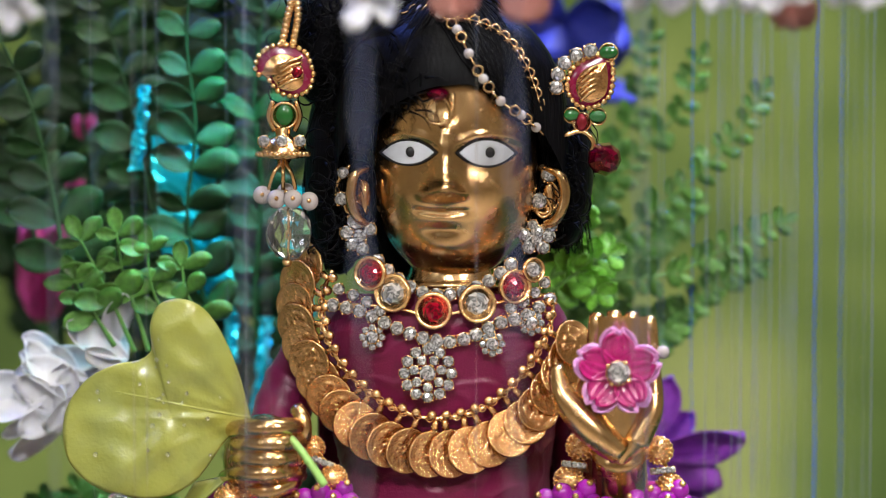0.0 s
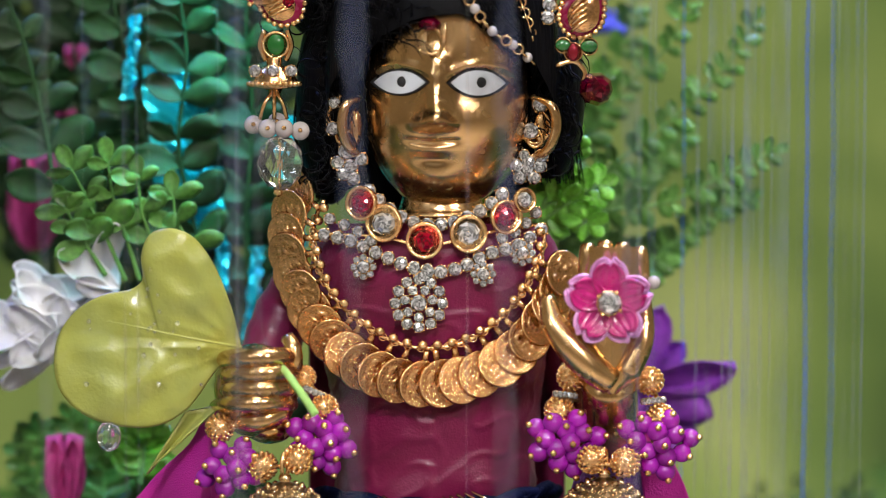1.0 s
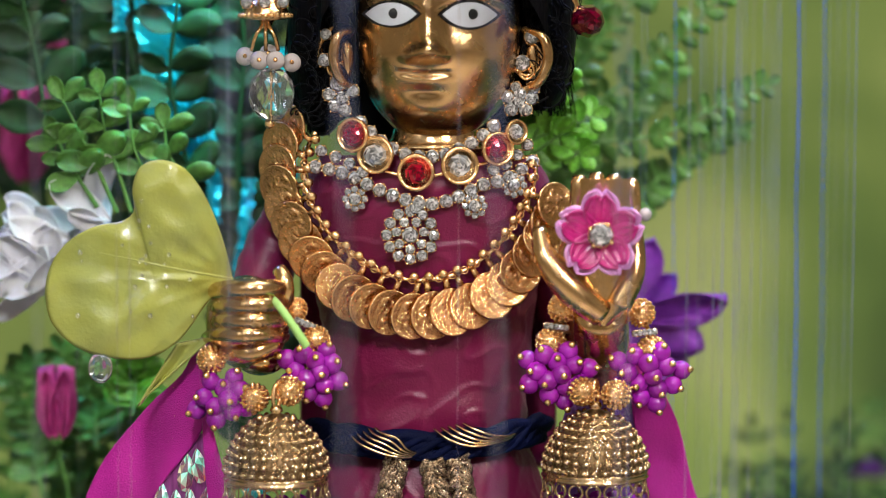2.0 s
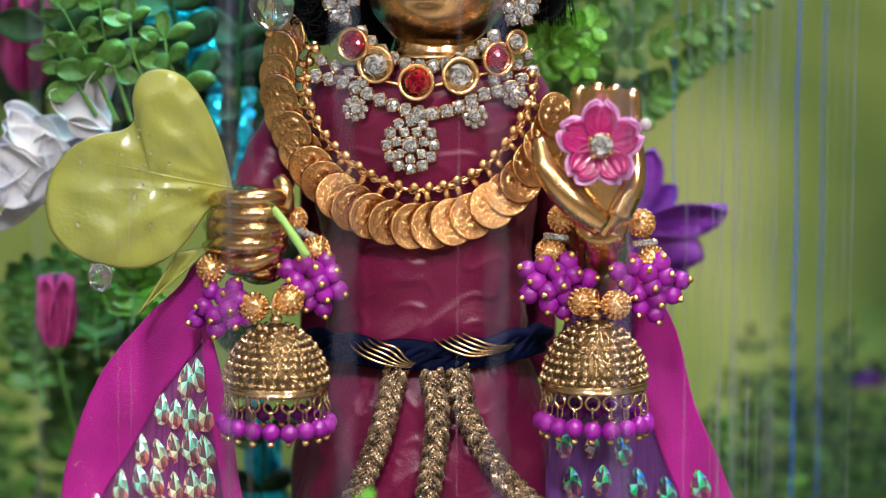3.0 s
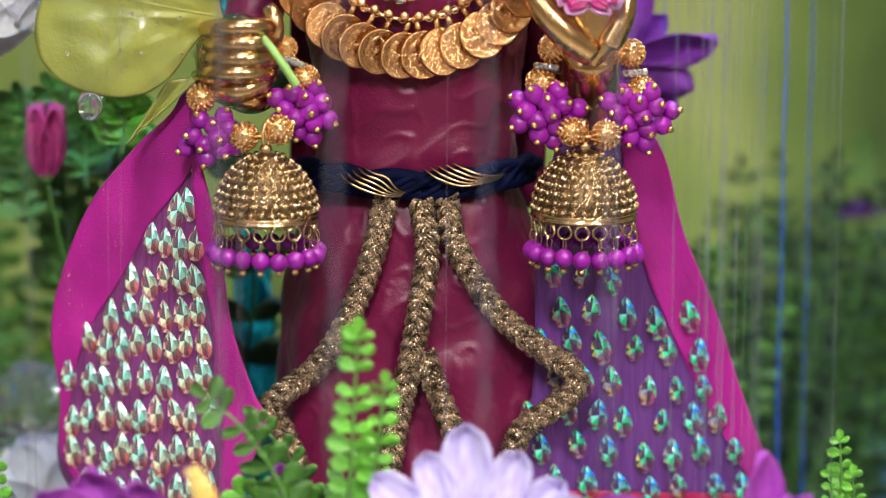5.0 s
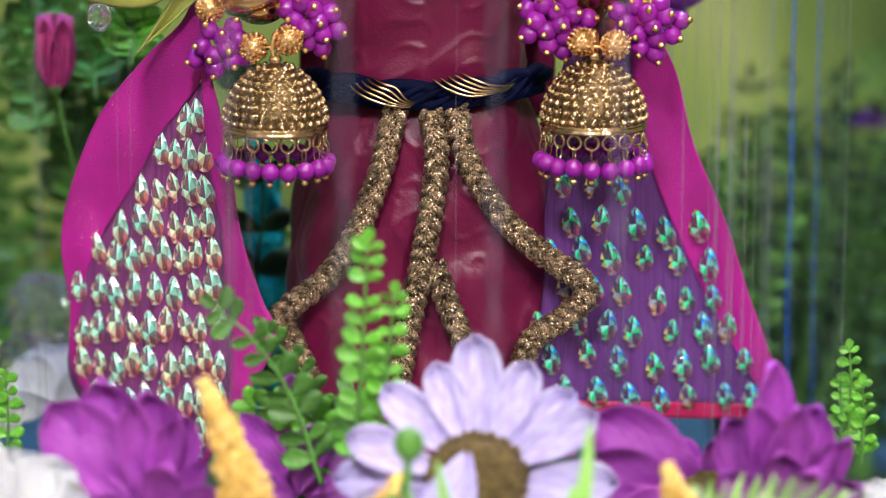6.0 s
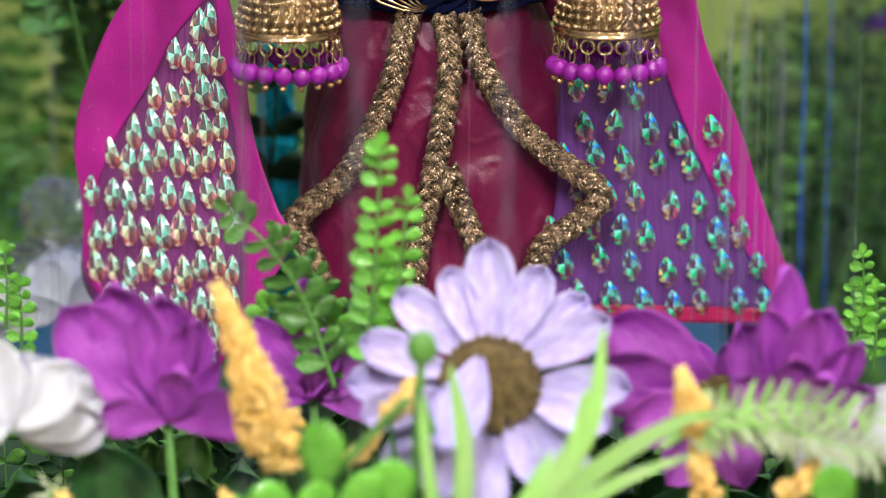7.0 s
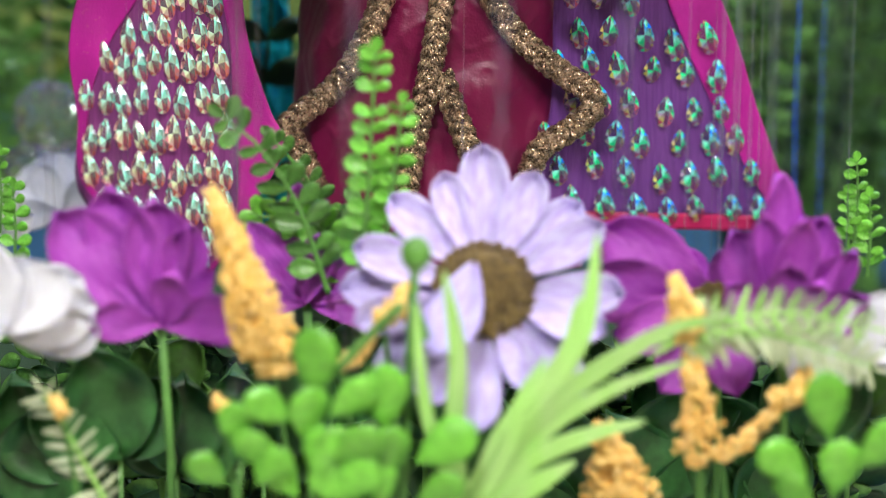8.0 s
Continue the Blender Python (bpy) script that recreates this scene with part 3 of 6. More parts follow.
def bodice(s, t):
    v = 520 + 500 * t
    a = math.tau * s
    w = bodice_w(v)
    fold = 2.2 * math.sin(v / 17 + 1.5 * math.sin(a * 2)) * max(0, (v - 760) / 260) + 2.5 * noise.noise(Vector((a * 2, v / 60, 0))) + 5 * max(0, 0.9 - abs(noise.noise(Vector((a * 2.5, v / 50 + a, 9)))) * 6) * 0.5
    return at(787 + (w + fold) * math.sin(a), v, 0.003 - (w * 0.62 + fold * 2) * Q * math.cos(a))


dress = thing("draped_dress", (0, 0, 0.125), "deep magenta satin dress wrapped round the statue", "dress")
part("bodice", sheet(bodice, 160, 110, True), MAROON, dress)
part("sleeve", tube(path(((575, 600, .008), (515, 680, .012), (480, 790, .0), (478, 850, -.02)), 24)[:21], lambda t: Q * (52 + 2.0 * math.sin(40 * t)), 20), MAROON, dress)
part("sleeve", tube(path(((1000, 630, .012), (1018, 740, .016), (1048, 860, .014)), 20), lambda t: Q * (58 + 1.5 * math.sin(40 * t)), 20), MAROON, dress)
# Added sheet that darkens the gaps between torso and arms.
part("back_drape", slab(lambda s, t: at(560 + 460 * s, 640 + 430 * t, 0.018 + 0.002 * math.sin(22 * s)), 30, 12, 0.0008), MAROON, dress)
skirt_w = smooth((990, 1080, 1200, 1400, 1600, 1680), (160, 205, 235, 248, 268, 275))


def skirt_y(u, v):
    w = skirt_w(v)
    k = max(-1, min(1, (u - 787) / w))
    return 0.004 - w * 0.62 * Q * math.sqrt(1 - k * k)


def skirt(s, t):
    v = 990 + 680 * t
    a = math.tau * s
    w = skirt_w(v)
    fold = 9 * math.sin(9 * a + v / 130 + 2 * noise.noise(Vector((a, v / 140, 5)))) * min(1, t * 2) + 6 * noise.noise(Vector((a * 3, v / 70, 2))) + 2.5 * math.sin(v / 24 + 3 * a)
    crease = 1 - abs(noise.noise(Vector((a * 5 + v / 160, v / 75, 7))))
    fold += 4 * max(0, crease - 0.88) / 0.12 + 0.8 * noise.noise(Vector((a * 22, v / 14, 4)))
    return at(787 + (w + fold * 0.4) * math.sin(a), v, 0.004 - (w * 0.62 + fold) * Q * math.cos(a))


part("skirt", sheet(skirt, 220, 150, True), MAROON, dress)


def gem_mesh(name, w, h, d, material, n=9):
    """A cut stone lying in xz, its crown towards -y; every facet is an island of its own."""
    bm = bmesh.new()

    def rim(k, f, y):
        a = math.tau * (k % n) / n
        return Vector((w / 2 * math.sin(a) * f, y, h / 2 * math.cos(a) * f))
    for k in range(n):
        a0, a1 = rim(k, 1, 0), rim(k + 1, 1, 0)
        b0, b1 = rim(k, 0.82, -d * 0.55), rim(k + 1, 0.82, -d * 0.55)
        c0, c1 = rim(k, 0.56, -d * 0.9), rim(k + 1, 0.56, -d * 0.9)
        e0, e1 = rim(k, 0.26, -d), rim(k + 1, 0.26, -d)
        for q in ((a0, a1, b1), (a0, b1, b0), (b0, b1, c1), (b0, c1, c0), (c0, c1, e1), (c0, e1, e0), (e0, e1, Vector((0, -d * 1.02, 0)))):
            bm.faces.new([bm.verts.new(p) for p in q])
        bm.faces.new([bm.verts.new(p) for p in (a1, a0, a0 + Vector((0, d * 0.3, 0)), a1 + Vector((0, d * 0.3, 0)))])
    me = bpy.data.meshes.new(name)
    for f in bm.faces:
        f.normal_update()
    bm.to_mesh(me)
    bm.free()
    me.materials.append(material)
    return me


def tear_mesh(k, w, h, d, mat):
    """A pear-cut stone lying in xz with a smooth outline, a ring of small facets and a few large flat ones on top."""
    dice = random.Random(k)
    bm = bmesh.new()

    def pt(a, f, y):
        x = math.sin(a) * max(0.0, math.sin(a / 2)) ** 0.75 * 1.08
        return Vector((w / 2 * x * f, y, h / 2 * (math.cos(a) * f - 0.08 * (1 - f))))
    girdle = [pt(math.tau * i / 16, 1, 0) for i in range(16)]
    shift = dice.uniform(-.06, .06)
    crown = [pt(math.tau * i / 8 + shift, 0.7 + dice.uniform(-.05, .05), -0.7 * d) for i in range(8)]
    top = Vector((dice.uniform(-.1, .1) * w, -d, dice.uniform(-.12, .08) * h))
    back = [p + Vector((0, 0.3 * d, 0)) for p in girdle]
    faces = []
    for i in range(8):
        g0, g1, g2, c0, c1 = girdle[2 * i], girdle[2 * i + 1], girdle[(2 * i + 2) % 16], crown[i], crown[(i + 1) % 8]
        faces += [(g0, g1, c0), (g1, g2, c1), (g1, c1, c0), (c0, c1, top)]
    faces += [(girdle[(i + 1) % 16], girdle[i], back[i], back[(i + 1) % 16]) for i in range(16)]
    for f in faces:
        bm.faces.new([bm.verts.new(p) for p in f])
    me = bpy.data.meshes.new("teardrop_crystal")
    bm.to_mesh(me)
    bm.free()
    me.materials.append(mat)
    return me


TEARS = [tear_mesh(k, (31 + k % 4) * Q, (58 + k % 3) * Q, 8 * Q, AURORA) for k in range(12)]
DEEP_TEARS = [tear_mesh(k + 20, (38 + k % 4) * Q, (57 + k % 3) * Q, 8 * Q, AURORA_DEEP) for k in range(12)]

# the wing on the fist's side
lw_l = smooth((850, 905, 960, 1060, 1200, 1300, 1400, 1520, 1600, 1690), (378, 350, 290, 205, 146, 130, 145, 152, 230, 350))
lw_r = smooth((850, 950, 1120, 1280, 1400, 1460, 1600, 1690), (388, 392, 432, 455, 495, 520, 440, 380))
lw_in = smooth((850, 1000, 1100, 1180, 1300, 1420, 1560, 1690), (386, 374, 300, 255, 180, 150, 160, 360))
lw_strip = smooth((850, 950, 1120, 1280, 1400, 1460, 1600, 1690), (384, 388, 398, 425, 432, 440, 430, 378))


def wing_y(u, v, side):
    if side < 0:
        return -0.021 + 0.02 * max(0, min(1, (440 - u) / 330)) + 0.0022 * math.sin(u / 38 + v / 150) + 0.0016 * noise.noise(Vector((u / 50, v / 130, 1)))
    return -0.014 + 0.018 * max(0, min(1, (u - 1000) / 400)) + 0.0022 * math.sin(u / 42 - v / 140) + 0.0016 * noise.noise(Vector((u / 50, v / 130, 8)))


def panel(a, b, v0, v1, side, lift=0.0, nu=24, nv=60, thick=0.0006):
    return slab(lambda s, t: at(a(v0 + (v1 - v0) * t) * (1 - s) + b(v0 + (v1 - v0) * t) * s, v0 + (v1 - v0) * t, wing_y(a(v0 + (v1 - v0) * t) * (1 - s) + b(v0 + (v1 - v0) * t) * s, v0 + (v1 - v0) * t, side) - lift), nu, nv, thick)


wing = thing("shawl", at(300, 1690, -0.01), "magenta shawl wing set with rows of iridescent teardrop crystals", "shawl", "shawl wings")
part("net", panel(lw_in, lambda v: lw_strip(v) + 4, 1010, 1685, -1), SHEER, wing, "sheer purple net with fine stripes")
part("border", panel(lw_l, lambda v: max(lw_in(v), lw_l(v)) + 12, 850, 1690, -1, 0.0012), VELVET, wing, "plain magenta velvet border")
part("inner_border", panel(lambda v: lw_strip(v) - 4, lambda v: max(lw_r(v), lw_strip(v) + 6), 850, 1690, -1, 0.0025, 8), VELVET, wing, "narrow magenta velvet border")
rows_left = [(1070, 345, 385, 2), (1135, 300, 402, 4), (1200, 262, 408, 5), (1258, 222, 412, 6), (1312, 180, 418, 8), (1374, 140, 424, 8), (1440, 146, 428, 9), (1506, 150, 428, 9), (1568, 170, 428, 8), (1630, 330, 400, 2), (1660, 366, 372, 1)]
for v, u0, u1, n in rows_left:
    for i in range(n):
        u = u0 + (u1 - u0) * (i + 0.5 + rnd.uniform(-.16, .16)) / n
        vv = v + 8 * math.sin(i * 1.9 + v) + rnd.uniform(-4, 4)
        m = Matrix.Translation(at(u, vv, wing_y(u, vv, -1) - 0.0016)) @ Euler((rnd.uniform(-.3, .2), rnd.uniform(-.15, .15) - 0.08, rnd.uniform(-.5, .4))).to_matrix().to_4x4() @ Matrix.Scale(rnd.uniform(1.0, 1.24), 4)
        piece("crystal", rnd.choice(TEARS), m, wing)

sequins = []
for k in range(420):
    v = rnd.uniform(900, 1420)
    a, b = lw_l(v) + 8, max(lw_in(v), lw_l(v)) + 6
    u = rnd.uniform(a, b)
    sequins.append((at(u, v, wing_y(u, v, -1) - 0.00165), rnd.uniform(0.7, 1.5) * Q, 1))
speck_part("sequin_dust", sequins, GOLD, wing, "scattered tiny gold sequins")

# the wing on the raised hand's side
rw_r = smooth((850, 900, 990, 1110, 1235, 1385, 1545, 1600), (1180, 1195, 1238, 1270, 1325, 1378, 1440, 1448))
rw_in = smooth((850, 990, 1130, 1300, 1450, 1600), (1150, 1165, 1192, 1262, 1345, 1440))
rw_l = smooth((850, 990, 1100, 1200, 1400, 1600), (1080, 1030, 1012, 1005, 1000, 950))
wing2 = thing("shawl", at(1200, 1600, -0.01), "magenta shawl wing with spaced iridescent teardrop crystals and red hem", "shawl", "shawl wings")
part("net", panel(rw_l, rw_in, 850, 1575, 1), SHEER_BLUE_LIT, wing2, "sheer purple net")
part("border", panel(lambda v: rw_in(v) - 6, rw_r, 850, 1598, 1, 0.0012), VELVET, wing2, "plain magenta velvet border")
part("hem", panel(rw_l, rw_in, 1570, 1598, 1, 0.0014, 24, 4), HEM, wing2, "red satin hem")
for r in range(7):
    v = 1196 + 60.5 * r
    u = 1036 - 9 * r + (29 if r % 2 else 0)
    end = 1188 + 34 * r if r < 1 else rw_r(v) - 26
    while u < end:
        uu = u + rnd.uniform(-7, 7)
        vv = v + rnd.uniform(-7, 7) + 8 * math.sin(u / 60)
        m = Matrix.Translation(at(uu, vv, wing_y(uu, vv, 1) - 0.003)) @ Euler((rnd.uniform(-.3, .2), rnd.uniform(-.25, .1), rnd.uniform(-.4, .5))).to_matrix().to_4x4() @ Matrix.Scale(rnd.uniform(0.92, 1.12), 4)
        piece("crystal", rnd.choice(DEEP_TEARS), m, wing2)
        u += rnd.uniform(53, 61)

# ---- belt and cords ----
def braid(name, pts, radius, strand, turns, mat, parent, n=90, strands=3):
    """A flat plait of strands along a line."""
    line = spline(pts, n)
    for k in range(strands):
        out = []
        for i, p in enumerate(line):
            d = (line[min(i + 1, n)] - line[max(i - 1, 0)]).normalized()
            side = d.cross(Vector((0, -1, 0))).normalized()
            a = math.tau * (turns * i / n + k / strands)
            out.append(p + side * radius * math.sin(a) + Vector((0, -1, 0)) * radius * 0.55 * math.sin(2 * a))
        for j in range(7):
            thread = []
            for i, p in enumerate(out):
                d = (out[min(i + 1, n)] - out[max(i - 1, 0)]).normalized()
                a1 = d.cross(Vector((0, -1, 0))).normalized()
                w = i * 0.07 + j * math.tau / 7
                thread.append(p + a1 * math.cos(w) * strand * 0.72 + Vector((0, -1, 0)) * math.sin(w) * strand * 0.4)
            part(name, tube(thread, strand * 0.31, 5), mat, parent)


def on_skirt(u, v, lift):
    return at(u, v, min(skirt_y(u, v), -0.017 if u > 980 else -0.012) - lift)


belt = thing("waist_sash", at(787, 1030, 0), "navy sash twisted with gold cord round the waist", "belt")


def belt_line(du, k0=-1.0, k1=1.0):
    out = []
    for i in range(60):
        a = math.pi * (k0 + (k1 - k0) * i / 59) * 0.5
        u = 787 + 205 * math.sin(a)
        v = 1030 + du - 24 * math.sin(a) ** 2 * (1 if a < 0 else 1.35)
        out.append(at(u, v, 0.004 - 170 * 0.62 * Q * math.cos(a) - 0.004))
    return out


part("sash", tube(belt_line(0), lambda t: Q * 27, 14, flat=0.6), NAVY, belt)
for k in range(3):
    part("sash_strand", tube([p + Vector((0, -0.0025, 0)) + Vector((0, 0, 1)) * Q * 17 * math.sin(i * 0.22 + k * 2.1) for i, p in enumerate(belt_line(0))], 13 * Q, 8), NAVY, belt)
def on_belt(u, lift):
    return -170 * 0.62 * Q * math.sqrt(max(0.02, 1 - ((u - 787) / 205) ** 2)) - 0.0068 - lift


for k in (0, 1):
    for j in range(5):
        if k:
            knots = ((800 + 13 * j, 1004 - 2.5 * j), (826 + 13 * j, 1022 - 4 * j), (868 + 9 * j, 1034 - 5 * j), (910 + 5 * j, 1028 - 3 * j), (952, 1015 - 1.5 * j))
        else:
            knots = ((650 + 11 * j, 1012 - 2.5 * j), (664 + 11 * j, 1028 - 4 * j), (694 + 10 * j, 1043 - 5.5 * j), (728 + 6 * j, 1052 - 3 * j), (766 + 2 * j, 1054 - 1.5 * j))
        part("gold_cord", tube(path([(u, v, on_belt(u, (-.003, .0002, .0008, .0002, -.003)[i])) for i, (u, v) in enumerate(knots)], 24), 2.6 * Q, 6), ANTIQUE, belt, "thin gold cord")
for k in range(5):
    part("sash_strand", tube([p + Vector((0, -0.003, 0)) + Vector((0, -0.0012 * math.cos(i * 0.34 + k * 1.26), Q * 20 * math.sin(i * 0.34 + k * 1.26))) for i, p in enumerate(belt_line(2))], 7 * Q, 8), NAVY, belt)

cords = thing("plaited_cord", at(800, 1055, -0.025), "plaited antique gold cords edging the dress folds", "cord")
for pts, turns in (
    (((735, 1050), (722, 1110), (706, 1170), (680, 1240), (645, 1310), (600, 1365), (545, 1405), (515, 1435)), 13),
    (((520, 1432), (545, 1465), (562, 1500), (580, 1540)), 4),
    (((795, 1058), (808, 1140), (797, 1240), (780, 1340), (758, 1440), (744, 1520), (736, 1580)), 14),
    (((802, 1330), (825, 1390), (850, 1450), (875, 1510), (895, 1570)), 7),
    (((842, 1050), (855, 1125), (888, 1190), (930, 1250), (985, 1300), (1040, 1338), (1075, 1362), (1078, 1390), (1040, 1425), (985, 1462), (964, 1510), (950, 1560)), 19),
):
    braid("cord", [on_skirt(u, v, 0.0045) for u, v in pts], 12.5 * Q, 12.0 * Q, turns * 0.56, ROPE, cords, n=turns * 11)

# ---- jewellery ----
FRONT = Vector((0, -1, 0))
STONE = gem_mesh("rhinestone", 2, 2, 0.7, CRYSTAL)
RUBY = gem_mesh("ruby", 2, 2, 0.6, RED_GEM)
GARNET = gem_mesh("garnet", 2, 2, 1.1, DARK_GEM)


def claw_mesh():
    bm = lathe([(0.0, -0.55), (0.8, -0.5), (0.98, -0.1), (1.04, 0.06), (0.95, 0.08)], 14)
    for k in range(4):
        a = math.tau * (k + 0.5) / 4
        ball(Vector((math.cos(a), math.sin(a), 0.18)), 0.22, 6, bm)
    return mesh_of("claw_cup", bm, GOLD)


CUP = claw_mesh()
SPHERE_GOLD = mesh_of("gold_ball", ball((0, 0, 0), 1, 12), GOLD)
SPHERE_PEARL = mesh_of("pearl_ball", ball((0, 0, 0), 1, 16), PEARL)
SPHERE_MAGENTA = mesh_of("magenta_ball", ball((0, 0, 0), 1, 18), MAGENTA_BEAD)
RING_GOLD = mesh_of("gold_ring", ring(1, 0.2, 18, 6), GOLD)
RING_ANTIQUE = mesh_of("antique_ring", ring(1, 0.17, 18, 6), ANTIQUE)
BEZEL = mesh_of("bezel", lathe([(0.0, -0.3), (0.95, -0.3), (1.05, 0.05), (1.0, 0.22), (0.9, 0.24), (0.78, 0.12), (0.7, 0.02), (0.0, 0.0)], 28), GOLD)


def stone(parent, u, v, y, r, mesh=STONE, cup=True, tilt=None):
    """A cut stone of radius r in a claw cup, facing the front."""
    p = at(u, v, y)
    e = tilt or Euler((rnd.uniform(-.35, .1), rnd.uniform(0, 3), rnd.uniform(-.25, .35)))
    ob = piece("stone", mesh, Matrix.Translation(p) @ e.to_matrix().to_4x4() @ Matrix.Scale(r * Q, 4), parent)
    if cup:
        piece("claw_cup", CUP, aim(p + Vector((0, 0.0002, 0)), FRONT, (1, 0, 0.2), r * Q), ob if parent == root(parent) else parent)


def chest_y(u, v, lift=0.0):
    w = bodice_w(v) + 45
    k = min(0.97, abs(u - 787) / w)
    return 0.003 - w * 0.53 * Q * math.sqrt(1 - k * k) - lift


# coin necklace
def coin_mesh():
    n, rings = 36, 20
    random_relief = [(rnd.uniform(-.6, .6), rnd.uniform(-.6, .6), rnd.uniform(.04, .1), rnd.uniform(-.5, 1)) for _ in range(70)]

    def top(s, t):
        r, a = t, math.tau * s
        x, y = r * math.cos(a), r * math.sin(a)
        h = 0.085
        if r > 0.88:
            h += 0.035
        if 0.74 < r < 0.88:
            h += 0.02 * (1 + math.sin(a * 36))
        if r < 0.74:
            h += sum(0.055 * k * math.exp(-((x - cx) ** 2 + (y - cy) ** 2) / (w * w)) for cx, cy, w, k in random_relief)
        return Vector((x, y, h if r < 0.99 else 0.05))
    bm = sheet(top, n * 2, rings, True)
    sheet(lambda s, t: Vector((math.cos(math.tau * s) * (1 - t), math.sin(math.tau * s) * (1 - t), -0.02 if t else 0.05)), n * 2, 2, True, bm)
    tube([Vector((0, 0.98, 0)), Vector((0, 1.2, 0.02)), Vector((0, 1.38, 0.05))], lambda t: 0.16 - 0.04 * t, 8, bm)
    return mesh_of("coin", bm, COIN)


COIN_MESH = coin_mesh()
coins = thing("coin_necklace", at(787, 800, -.025), "gilt necklace of overlapping stamped coins round the shoulders", "necklace")
inner = spline([Vector((u, v, 0)) for u, v in ((588, 478), (572, 512), (568, 555), (578, 600), (610, 655), (655, 697), (705, 726), (755, 740), (805, 738), (855, 722), (900, 690), (938, 648), (966, 598), (976, 572), (980, 545), (978, 522))], 240)
N_COIN = 26
for i in range(N_COIN):
    k = 4 + round(232 * i / (N_COIN - 1))
    p = inner[k]
    d = (inner[min(k + 2, 240)] - inner[max(k - 2, 0)]).normalized()
    out = Vector((-d.y, d.x, 0))
    if out.dot(p - Vector((785, 560, 0))) < 0:
        out = -out
    lean = min(1, max(0, abs(p.x - 787) - 110) / 90)
    q = p + out * (63 - 17 * lean)
    side = 1 if p.x < 787 else -1
    c = at(q.x, q.y, chest_y(q.x, q.y, 0.0032 + 0.0006 * (i % 2)))
    o = at(p.x, p.y, chest_y(p.x, p.y, 0.002))
    to = (o - c).normalized()
    face = Vector((0.0 - 0.75 * side * lean + 0.2 * d.x * (1 if side > 0 else 1), -1, 0.1 + 0.16 * rnd.uniform(-1, 1)))
    face = face + (at(q.x + d.x * 50, q.y + d.y * 50, 0) - at(q.x, q.y, 0)).normalized() * 0.26
    z = face.normalized()
    y = (to - z * to.dot(z)).normalized()
    x = y.cross(z)
    m = Matrix.Translation(c) @ Matrix((x, y, z)).transposed().to_4x4() @ Matrix.Rotation(rnd.uniform(-.12, .12), 4, "Z") @ Matrix.Scale(43 * Q * rnd.uniform(.96, 1.04), 4)
    if i < N_COIN - 2:
        piece("coin", COIN_MESH, m, coins)
    piece("bead", SPHERE_GOLD, Matrix.Translation(at(p.x - out.x * 6, p.y - out.y * 6, chest_y(p.x, p.y, 0.0034))) @ Matrix.Scale(9 * Q, 4), coins)
part("chain", tube([at(p.x, p.y, chest_y(p.x, p.y, 0.0018)) for p in inner[::3]], 4.2 * Q, 6, flat=1.0), GOLD, coins)
for k in range(8, 236, 4):
    p = inner[k]
    d = at(inner[k + 1].x, inner[k + 1].y, 0) - at(inner[k - 1].x, inner[k - 1].y, 0)
    piece("link", RING_GOLD, aim(at(p.x, p.y, chest_y(p.x, p.y, 0.0022)), d.cross(FRONT) if k % 8 else FRONT, d, 6.5 * Q), coins)

# rhinestone necklace
choker = thing("rhinestone_necklace", at(780, 600, -.025), "rhinestone necklace with red stones and a round cluster pendant", "necklace")
for pts, n, r in ((((668, 462), (700, 492), (745, 517), (790, 522), (835, 512), (875, 492), (905, 468)), 12, 12.5),
                  (((588, 540), (640, 552), (690, 576), (735, 594), (780, 606), (830, 598), (885, 572), (930, 560), (975, 530)), 18, 12.5),
                  (((598, 512), (640, 530), (672, 550)), 4, 11), (((905, 545), (935, 530), (965, 500)), 4, 11)):
    for p in spline([Vector((u, v, 0)) for u, v in pts], n - 1):
        stone(choker, p.x, p.y, chest_y(p.x, p.y, 0.0018), r)
part("wire", tube([at(p.x, p.y, chest_y(p.x, p.y, 0.0012)) for p in spline([Vector(q) for q in ((588, 540, 0), (640, 540, 0), (700, 545, 0), (765, 560, 0), (845, 545, 0), (905, 530, 0), (975, 520, 0))], 30)], 3.5 * Q, 6), GOLD, choker)
for u, v, r, red in ((655, 484, 30, 1), (695, 519, 33, 0), (767, 550, 32, 1), (845, 538, 33, 0), (912, 508, 30, 1), (945, 478, 22, 0)):
    y = chest_y(u, v, 0.0035)
    piece("bezel", BEZEL, aim(at(u, v, y), Vector(((u - 787) / 260, -1, 0.1)), (1, 0, 0), r * Q), choker)
    stone(choker, u, v, y - 0.0006, r * 0.66, RUBY if red else STONE, False)


def cluster(parent, u, v, y, big, n, r_ring, r_small):
    stone(parent, u, v, y - 0.0007, big)
    for k in range(n):
        a = math.tau * k / n
        stone(parent, u + r_ring * math.sin(a), v - r_ring * math.cos(a), y, r_small)


for u, v in ((658, 597), (872, 609), (942, 572)):
    cluster(choker, u, v, chest_y(u, v, 0.002), 12, 8, 17, 6.5)
cluster(choker, 757, 661, chest_y(757, 661, 0.002), 15, 12, 42, 10.5)
for k in range(7):
    a = math.tau * k / 7
    stone(choker, 757 + 25 * math.sin(a), 661 + 25 * math.cos(a), chest_y(757, 661, 0.0028), 9)
for v in (600, 614):
    stone(choker, 748 + (v - 600), v, chest_y(757, v, 0.002), 10)
    stone(choker, 772 - (v - 600) * 0.3, v, chest_y(757, v, 0.002), 10)

